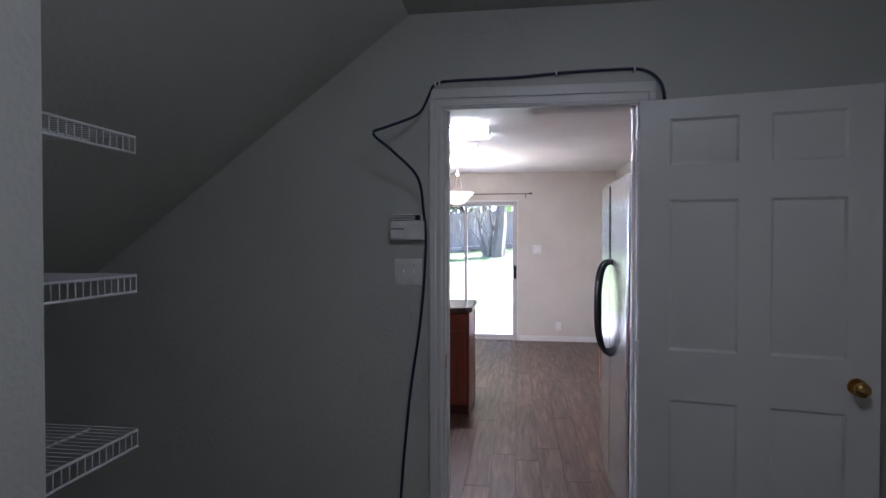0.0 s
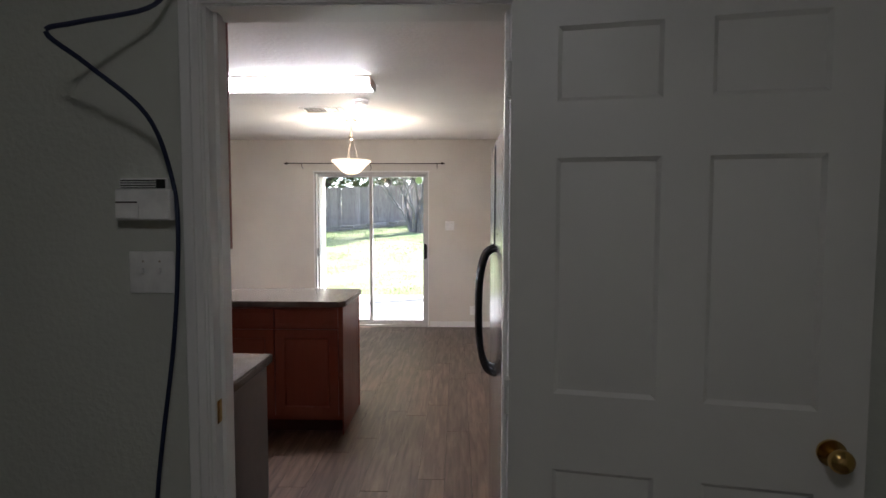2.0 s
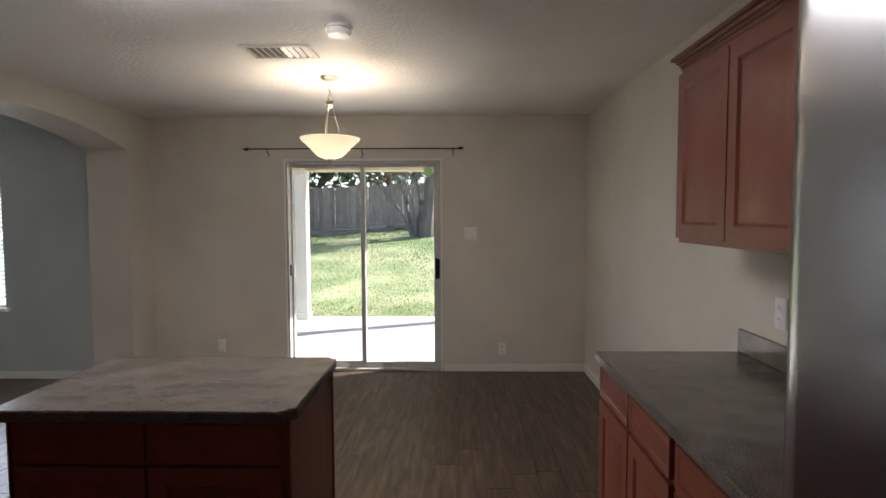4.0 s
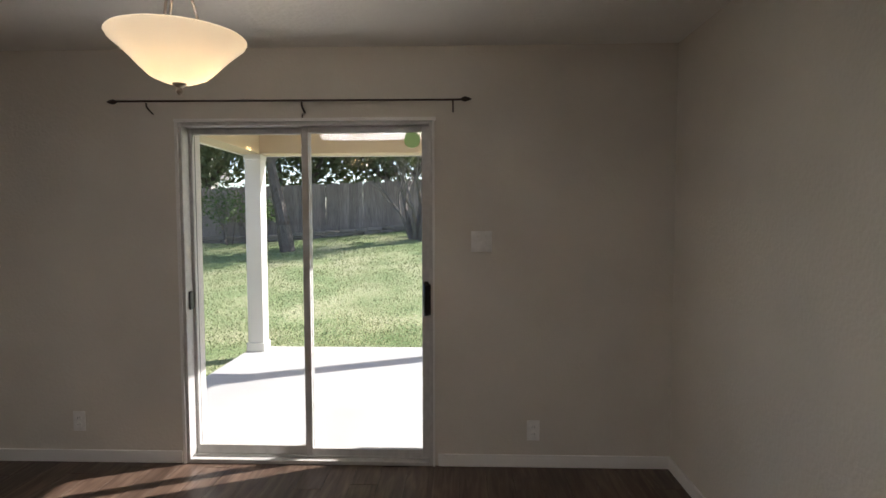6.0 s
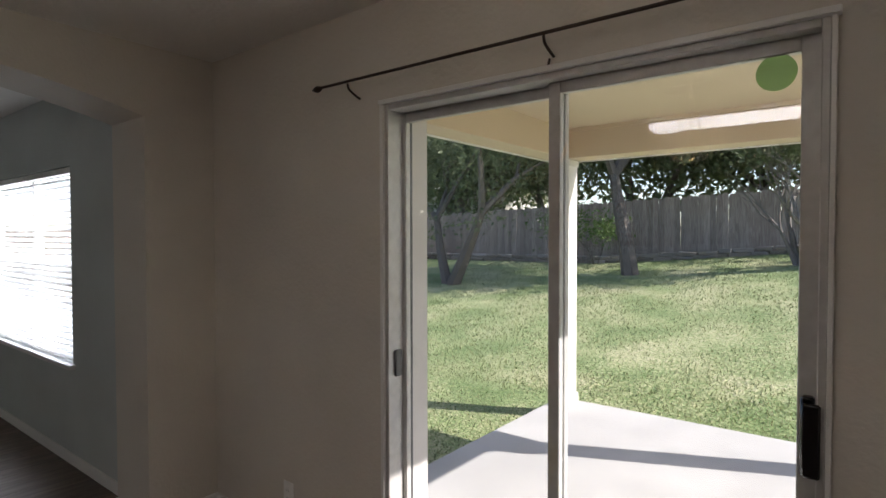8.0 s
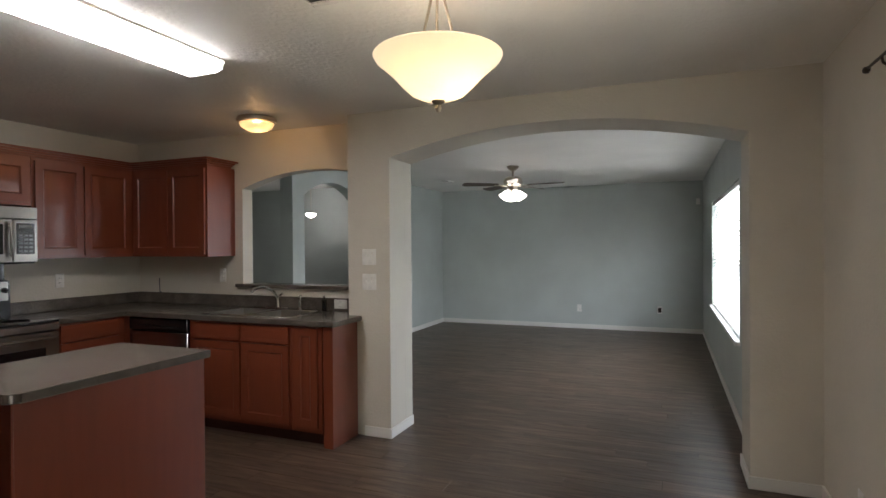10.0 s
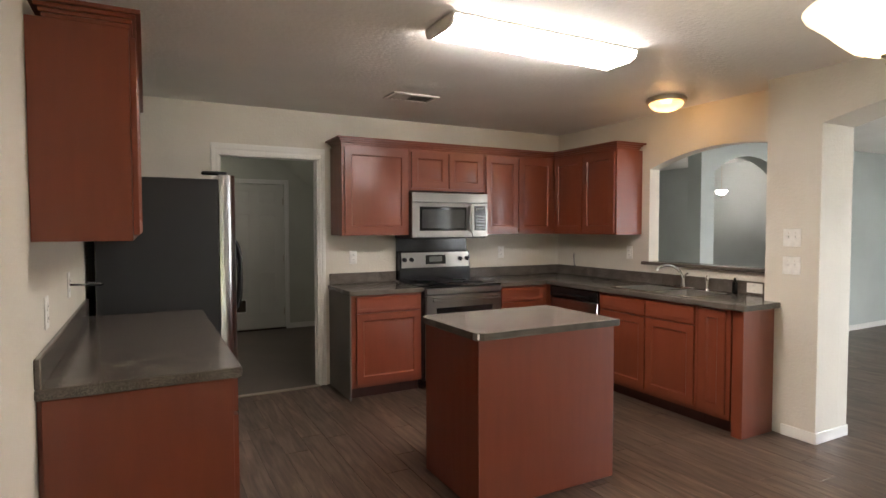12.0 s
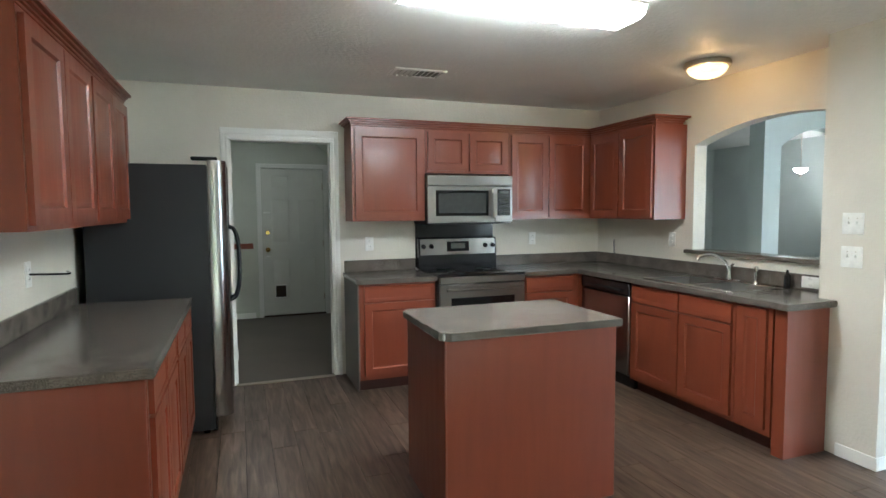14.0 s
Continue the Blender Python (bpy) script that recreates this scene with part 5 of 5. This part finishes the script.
# ---- utility room things ----
cab = [(-0.20, -0.012, 0.02), (-0.195, -0.012, 0.3), (-0.155, -0.012, 0.75), (-0.10, -0.012, 1.15), (-0.08, -0.014, 1.45), (-0.088, -0.03, 1.60), (-0.098, -0.12, 1.736), (-0.189, -0.2, 1.837), (-0.258, -0.235, 1.90), (-0.211, -0.2, 1.933), (-0.104, -0.09, 2.004), (-0.07, -0.03, 2.085), (-0.04, -0.012, 2.15), (0.05, -0.01, 2.165), (0.3, -0.01, 2.168), (0.5, -0.01, 2.18), (0.72, -0.01, 2.185), (0.83, -0.012, 2.18), (0.89, -0.02, 2.14), (0.915, -0.03, 2.07), (0.92, -0.03, 1.9)]
single("wall_cable", tube(cab, 0.006, 8), M_CABLE, "dark blue cable tacked loosely round the door casing", "cable")
for x, z in ((-0.038, 2.152), (0.48, 2.178), (0.8, 2.182), (-0.02, 2.158)):
    single("cable_clip", boxes((x - 0.004, x + 0.004, -0.022, -0.002, z - 0.012, z + 0.012), bevel=0.002), M_PLATE, "small white cable clip on the wall", "clip", "cable clips")
th = thing("thermostat", (-0.15, 0, 1.46), "white wall thermostat with grille and small display", "thermostat")
part("case", boxes((-0.233, -0.085, -0.045, 0.0, 1.472, 1.555), bevel=0.004), M_PLATE, th)
part("upper_case", boxes((-0.225, -0.095, -0.035, 0.0, 1.553, 1.585), bevel=0.003), M_PLATE, th)
for i in range(4):
    part("grille_slot", boxes((-0.22, -0.125, -0.0365, -0.034, 1.557 + i * 0.0065, 1.5595 + i * 0.0065)), M_BLACK, th)
part("display", boxes((-0.124, -0.100, -0.0372, -0.034, 1.557, 1.581)), M_BLACK, th)
part("door", boxes((-0.23, -0.168, -0.048, -0.044, 1.478, 1.525), bevel=0.001), M_PLATE, th)
part("label_strip", boxes((-0.228, -0.17, -0.049, -0.0465, 1.518, 1.522)), M_BRONZE, th)
plate("light_switch", (-0.16, 0, 1.33), "y-", 0.125, 0.115, "switch", "white double light switch in the utility room")

ul = thing("flush_light", (0.6, -1.7, CEIL), "lit round flush ceiling light in the utility room", "ceiling light")
part("pan", lathe([(0.15, 0.0), (0.155, -0.018), (0.15, -0.035), (0.135, -0.04), (0, -0.04)], (0.6, -1.7, CEIL - 0.001), 40), M_NICKEL, ul)
part("shade", lathe([(0.132, -0.04), (0.12, -0.07), (0.085, -0.095), (0.04, -0.107), (0, -0.11)], (0.6, -1.7, CEIL), 40), M_UTILITY_BULB, ul, "glowing glass shade")


rk = thing("key_rack", (0.73, UY, 0.95), "short brown wooden key rack on the utility wall", "rack")
part("board", boxes((0.59, 0.87, UY, UY + 0.018, 0.95, 1.025), bevel=0.003), M_CHERRY_H, rk)
for hx in (0.65, 0.74, 0.83):
    part("hook", tube([(hx, UY + 0.018, 0.995), (hx, UY + 0.04, 0.975), (hx, UY + 0.045, 1.0)], 0.003), M_BRASS, rk)


def wire_shelf(z):
    s = thing("wire_shelf", (-0.9, -1.17, z), "white coated wire shelf on the partition", "shelf", "wire shelves")
    y0, y1, xf, xb = -1.318, -0.98, -0.75, -1.05
    for x, zz in ((xf, z), (xf, z - 0.045), (xb, z), ((xf + xb) / 2, z - 0.004)):
        part("rail", cyl(bmesh.new(), (x, y0, zz), (x, y1, zz), 0.004, seg=8), M_WIRE, s)
    n = 14
    first = None
    for i in range(n + 1):
        if first is None:
            bm = cyl(bmesh.new(), (xb, y0, z + 0.004), (xf, y0, z + 0.004), 0.0018, seg=6)
            first = part("wire", cyl(bm, (xf, y0, z), (xf, y0, z - 0.045), 0.0018, seg=6), M_WIRE, s)
        else:
            o = first.copy()
            scene.collection.objects.link(o)
            o.location = (0, (y1 - y0) * i / n, 0)
    part("support", cyl(bmesh.new(), (xf - 0.01, y0 + 0.01, z - 0.02), (xb + 0.05, y0 + 0.004, z - 0.25), 0.006), M_WIRE, s)


for z in (1.76, 1.37, 0.93):
    wire_shelf(z)

# ---- outdoors ----
def ground_z(x, y):
    t = max(0.0, min(1.0, (y - 9.3) / 10.0))
    return -0.17 + (1.40 + 0.075 * max(-6, min(4, x))) * (t ** 0.9) + (0.04 * noise.noise(Vector((x * 0.4, y * 0.4, 0))) if y > 9.6 else 0)


def ground():
    bm = bmesh.new()
    xs = [-600, -120, -40, -26, -20] + [-16 + i * 0.8 for i in range(36)] + [16, 20, 26, 40, 120, 600]
    ys = [-600, -120, -30, -8, 5.9] + [6.6 + i * 0.7 for i in range(24)] + [24, 30, 50, 120, 600]
    vs = [[bm.verts.new((x, y, ground_z(x, y) if y > 5.8 else -0.2)) for x in xs] for y in ys]
    for a, b in zip(vs, vs[1:]):
        for i in range(len(xs) - 1):
            bm.faces.new((a[i], a[i + 1], b[i + 1], b[i]))
    return bm


structure("ground", ground(), M_LAWN, "sunlit patchy lawn rising towards the fence", "lawn")
structure("patio", boxes((-2.02, 2.4, YS + 0.16, 9.07, -0.3, -0.06), bevel=0.006), M_CONCRETE, "pale sunlit concrete patio slab", "patio")
structure("wall_outside", boxes((XB, SLX0, YS + 0.152, YS + 0.26, -0.3, 2.9), (SLX1, 6.0, YS + 0.152, YS + 0.26, -0.3, 2.9), (SLX0, SLX1, YS + 0.152, YS + 0.26, SLZ, 2.9)), M_BRICK, "pale outside wall of the house", "wall")
structure("roof", boxes((-9.2, 6.0, -3.3, YS + 0.26, 2.9, 3.0)), M_SHINGLE, "house roof slab", "roof")
pr = thing("patio_roof", (0, 7.4, 2.2), "tan painted patio cover with a boxed beam", "patio roof")
PB = 2.2
part("ceiling_board", boxes((-1.98, 1.02, YS + 0.262, 9.0, 2.46, 2.56)), M_SOFFIT, pr)
part("front_beam", boxes((-2.0, 1.02, 8.78, 9.02, PB, 2.47), bevel=0.006), M_SOFFIT, pr)
part("side_beam", boxes((-2.02, -1.80, YS + 0.262, 8.78, PB, 2.47), bevel=0.006), M_SOFFIT, pr)
part("beam_edge", boxes((-2.03, 1.02, 9.02, 9.035, PB - 0.01, 2.56)), M_POST, pr)
part("beam_edge", boxes((-2.035, -2.02, YS + 0.262, 9.02, PB - 0.01, 2.56)), M_POST, pr)
part("trim_strip", boxes((-1.80, 1.02, 8.755, 8.78, 2.43, 2.46)), M_SOFFIT, pr)
def patio_post(x, y):
    post = thing("patio_post", (x, y, -0.06), "square white wooden post holding the patio roof", "post", "patio posts")
    part("shaft", boxes((x - 0.09, x + 0.09, y - 0.09, y + 0.09, 0.04, PB), bevel=0.006), M_POST, post)
    part("base_trim", boxes((x - 0.105, x + 0.105, y - 0.105, y + 0.105, -0.06, 0.04), bevel=0.006), M_POST, post)
    part("cap_trim", boxes((x - 0.1, x + 0.1, y - 0.1, y + 0.1, PB - 0.06, PB - 0.001), bevel=0.006), M_POST, post)


for x in (-1.9, 0.915):
    patio_post(x, 8.9)
pf = thing("patio_light", (-0.35, 7.2, 2.46), "small square patio ceiling light", "ceiling light")
part("box", boxes((-0.43, -0.27, 7.12, 7.28, 2.40, 2.459), bevel=0.006), M_NICKEL, pf)
part("lens", boxes((-0.41, -0.29, 7.14, 7.26, 2.402, 2.399)), M_PLATE, pf)

# fence of separate pickets
FY = 19.6
fence = thing("wooden_fence", (-4, FY, 0.8), "tall weathered grey wooden picket fence", "fence")
variants = {}
x, i = -17.0, 0
while x < 9.0:
    h = 1.66 + random.uniform(-0.03, 0.03)
    key = i % 6
    if key not in variants:
        bm = prism([(0, 0), (0.1445, 0), (0.1445, h - 0.03), (0.112, h), (0.03, h), (0, h - 0.03)], 1, 0, 0.018)
        o = part("picket", bm, M_FENCE, fence)
        o.data.transform(Matrix.Translation(BASE[fence.name]))
        variants[key] = o
    else:
        o = variants[key].copy()
        scene.collection.objects.link(o)
    o.matrix_basis = Matrix.Translation(Vector((x, FY + random.uniform(-0.008, 0.008), 0.85 + 0.035 * (x + 4))) - BASE[fence.name]) @ pose(0, 0, 0, random.uniform(-0.6, 0.6), random.uniform(-0.5, 0.5), 0)
    x += 0.143
    i += 1
for k in range(13):
    xx = -17 + k * 2
    for zz in (0.45, 0.95, 1.5):
        lift = 0.70 + 0.035 * (xx + 5) + zz
        part("rail", boxes((xx, xx + 1.98, FY + 0.02, FY + 0.06, lift, lift + 0.09)), M_FENCE, fence)
# side fence, running back to the house
side = thing("wooden_fence", (-13.4, 12, 0), "tall weathered grey wooden fence along the side of the yard", "fence")
proto = None
for i in range(104):
    y = 4.6 + i * 0.143
    if proto is None:
        proto = part("picket", prism([(0, 0), (0.1445, 0), (0.1445, 1.8), (0.112, 1.83), (0.03, 1.83), (0, 1.8)], 0, 0, 0.018), M_FENCE, side)
        proto.data.transform(Matrix.Translation(BASE[side.name]))
        o = proto
    else:
        o = proto.copy()
        scene.collection.objects.link(o)
    o.matrix_basis = Matrix.Translation(Vector((-13.4 + random.uniform(-0.006, 0.006), y, ground_z(-6, y) - 0.03)) - BASE[side.name]) @ pose(0, 0, 0, random.uniform(-0.5, 0.5), random.uniform(-0.5, 0.5), 0)
# stone edging along the fence
edge = thing("stone_edging", (-4, FY - 0.9, 0.7), "low dry-laid stone edging along the fence", "stone edging")
x = -13.0
while x < 6.0:
    wdt = random.uniform(0.25, 0.5)
    for row in range(2):
        bm = bmesh.new()
        box(bm, x + row * 0.1, x + row * 0.1 + wdt - 0.015, FY - 0.95, FY - 0.65, 0, 0.11, 0.025, 1)
        for v in bm.verts:
            v.co += Vector((random.uniform(-0.015, 0.015), random.uniform(-0.03, 0.03), random.uniform(-0.012, 0.012)))
        bmesh.ops.translate(bm, verts=bm.verts[:], vec=(0, 0, ground_z(x, FY - 0.8) - 0.02 + row * 0.11))
        part("stone", bm, M_STONE, edge)
    x += wdt


def limb(bm, p, d, r, length, depth, tips, rng, seg=7, bend=0.35):
    """A tapering, bending branch; forks into thinner ones."""
    steps = 5
    ring0 = None
    for s in range(steps + 1):
        q = p + d * (length * s / steps)
        rr = r * (1 - 0.45 * s / steps)
        side = d.orthogonal().normalized()
        w = d.cross(side)
        ring = [bm.verts.new(q + (side * math.cos(a) + w * math.sin(a)) * rr) for a in (2 * math.pi * j / seg for j in range(seg))]
        if ring0:
            for j in range(seg):
                bm.faces.new((ring0[j], ring0[(j + 1) % seg], ring[(j + 1) % seg], ring[j]))
        ring0 = ring
        p0 = q
        d = (d + Vector((rng.uniform(-1, 1), rng.uniform(-1, 1), rng.uniform(-0.4, 0.6))) * bend / steps).normalized()
        p = p0 - d * (length * s / steps)
    bm.faces.new(ring0)
    end = p0
    tips.append(end)
    if depth > 0:
        for k in range(rng.choice((2, 3))):
            nd = (d + Vector((rng.uniform(-1, 1), rng.uniform(-1, 1), rng.uniform(-0.2, 0.8))) * 0.85).normalized()
            limb(bm, end, nd, r * 0.55, length * rng.uniform(0.6, 0.85), depth - 1, tips, rng, max(4, seg - 1), bend)


def leaves(tips, count, spread, size, rng):
    verts, faces = [], []
    for i in range(count):
        c = rng.choice(tips) + Vector((rng.gauss(0, spread), rng.gauss(0, spread), rng.gauss(0, spread * 0.6)))
        n = Vector((rng.uniform(-1, 1), rng.uniform(-1, 1), rng.uniform(-0.3, 1))).normalized()
        a = n.orthogonal().normalized()
        a = Matrix.Rotation(rng.uniform(0, 6.28), 3, n) @ a
        b = n.cross(a)
        s = size * rng.uniform(0.6, 1.4)
        k = len(verts)
        verts += [c - a * s, c + b * s * 0.45 + n * s * 0.1, c + a * s, c - b * s * 0.45 + n * s * 0.1]
        faces.append((k, k + 1, k + 2, k + 3))
    me = bpy.data.meshes.new("crown")
    me.from_pydata([tuple(v) for v in verts], [], faces)
    return me


def tree(name, x, y, starts, label, seed, leaf=M_LEAF, bark=M_BARK, count=5000, spread=0.5, size=0.09, depth=3, category="tree", z=None, low=0.9):
    rng = random.Random(seed)
    zz = ground_z(x, y) - 0.05 if z is None else z
    t = thing(name, (x, y, zz), label, category, local=True)
    bm = bmesh.new()
    tips = []
    for dx, dy, dz, r, ln in starts:
        limb(bm, Vector((dx * 0.2, dy * 0.2, 0)), Vector((dx, dy, dz)).normalized(), r, ln, depth, tips, rng)
    bmesh.ops.recalc_face_normals(bm, faces=bm.faces[:])
    part("trunk", bm, bark, t)
    me = leaves([p for p in tips if p.z > low] or tips, count, spread, size, rng)
    me.materials.append(leaf)
    o = new("crown", me)
    o.parent = t
    return t


tree("oak_tree", -3.8, 16.2, [(-0.16, 0.1, 1, 0.2, 2.4)], "crooked live oak with a grey trunk on the lawn", 3, count=12000, spread=0.55, size=0.095, low=2.9)
tree("crape_myrtle", -0.75, 17.2, [(-0.25, 0.1, 1, 0.08, 0.9), (0.15, 0.2, 1, 0.11, 1.0), (0.05, -0.25, 1, 0.085, 0.85), (-0.45, -0.1, 1, 0.06, 0.8)], "many-stemmed grey-barked tree near the fence", 8, count=2600, spread=0.35, size=0.06, bark=M_PALEBARK, depth=4, low=2.4)
tree("oak_tree", -0.42, 17.0, [(0.05, 0, 1, 0.26, 2.6)], "dark-trunked oak beside the fence", 5, count=12000, spread=0.65, size=0.09, low=2.6)
tree("oak_tree", -7.6, 14.6, [(0.5, 0.0, 0.9, 0.17, 1.9), (-0.4, 0.2, 1, 0.14, 1.8)], "spreading live oak with leaning limbs", 11, count=9000, spread=0.5, size=0.06, low=1.6)
for k, (x, y) in enumerate(((-14, 23.5), (-9.5, 24), (-5.5, 23), (-1.5, 24), (2.5, 23), (6.5, 24), (10, 22))):
    tree("oak_tree", x, y, [(0.1, 0, 1, 0.22, 2.0), (-0.3, 0.1, 1, 0.16, 1.9)], "dense green tree standing behind the fence", 20 + k, count=9000, spread=1.05, size=0.14, depth=3)
for k, (x, y, s) in enumerate(((-6.2, 18.3, 1.3), (-5.6, 18.5, 0.9), (-11.5, 17.5, 1.1))):
    tree("shrub", x, y, [(0.3, 0, 1, 0.02, 0.5 * s), (-0.4, 0.2, 1, 0.02, 0.5 * s), (0, -0.4, 1, 0.02, 0.45 * s)], "leafy green shrub in front of the fence", 50 + k, leaf=M_LEAF2, count=700, spread=0.3 * s, size=0.05, depth=2, category="shrub")
nb = thing("neighbour_house", (-17.5, 27, 0), "pale neighbouring house with a grey roof behind the fence", "house")
part("wall", boxes((-23, -12.5, 25, 32, 0.5, 3.6)), M_BRICK, nb)
part("roof", prism([(24.4, 3.5), (28.5, 5.6), (32.6, 3.5)], 0, -23.6, -12.0), M_SHINGLE, nb)
part("window", boxes((-15.6, -14.4, 24.96, 25.02, 1.7, 2.9)), M_BLACKGLASS, nb)

# grass blades near the patio and up the slope
def grass():
    rng = random.Random(4)
    verts, faces = [], []
    for i in range(62000):
        y = 9.25 + (rng.random() ** 1.5) * 9.5
        x = rng.uniform(-8.5, 3.5)
        if rng.random() < 0.12:
            x, y = rng.uniform(-5.5, -2.06), rng.uniform(6.4, 9.3)
        z = ground_z(x, y) - 0.004
        if noise.noise(Vector((x * 0.9, y * 0.9, 3))) < -0.25 and rng.random() < 0.7:
            continue
        a = rng.uniform(0, 6.28)
        h = rng.uniform(0.018, 0.05)
        w = rng.uniform(0.004, 0.008) * (1 + (y - 9) * 0.06)
        c, s = math.cos(a), math.sin(a)
        lx_, ly_ = rng.uniform(-0.03, 0.03), rng.uniform(-0.03, 0.03)
        k = len(verts)
        verts += [(x - c * w, y - s * w, z), (x + c * w, y + s * w, z), (x + lx_, y + ly_, z + h)]
        faces.append((k, k + 1, k + 2))
    me = bpy.data.meshes.new("grass")
    me.from_pydata(verts, [], faces)
    me.materials.append(M_GRASSBLADE)
    return tagged(new("grass", me), "short patchy lawn grass, green and straw-coloured", "grass", kind="stuff")


grass()

# ---- floor planks, last ----
def planks(x0, x1, y0, y1, floor, seed, joined=False):
    """Rows of planks along y with staggered ends."""
    rng = random.Random(seed)
    w, ln, gap = 0.152, 1.22, 0.0012
    base_mesh = None
    bm_all = bmesh.new() if joined else None
    x = x0
    while x < x1 - 0.01:
        xe = min(x + w, x1)
        y = y0 - rng.uniform(0, ln)
        while y < y1:
            a, b = max(y, y0), min(y + ln, y1)
            if b - a > 0.03:
                if joined:
                    box(bm_all, x + gap, xe - gap, a + gap, b - gap, -0.004, 0.0)
                elif xe - x > w - 1e-6 and b - a > ln - 1e-6:
                    if base_mesh is None:
                        o = part("plank", box(bmesh.new(), gap, w - gap, gap, ln - gap, -0.004, 0.0, 0.0008), M_PLANK, floor, round_edges=False)
                        base_mesh = o.data
                    else:
                        o = new("plank", base_mesh)
                        o.parent = floor
                    o.location = (x, a, 0)
                else:
                    o = part("plank", box(bmesh.new(), gap, xe - x - gap, gap, b - a - gap, -0.004, 0.0, 0.0008), M_PLANK, floor, round_edges=False)
                    o.location = (x, a, 0)
            y += ln
        x += w
    if joined:
        me = bpy.data.meshes.new("planks")
        bm_all.to_mesh(me)
        bm_all.free()
        me.materials.append(M_PLANK_FAR)
        o = new("planks", me)
        o.parent = floor
        tagged(o, kind="stuff")


def far_planks():
    m = M_PLANK.copy()
    m.name = "brown_vinyl_plank_joined"
    n, l = m.node_tree.nodes, m.node_tree.links
    g = n.new("ShaderNodeNewGeometry")
    for link_ in list(l):
        if link_.from_node.type == 'OBJECT_INFO':
            to = link_.to_socket
            l.remove(link_)
            l.new(g.outputs["Random Per Island"], to)
    return m


M_PLANK_FAR = far_planks()
planks(XB, XR, YK + 0.031, YS, floor_k, 7)
planks(LX, XB, LY0 - 0.12, LY1, floor_l, 8, True)
planks(-7.0, -3.0, -2.48, LY0 - 0.12, floor_l, 9, True)
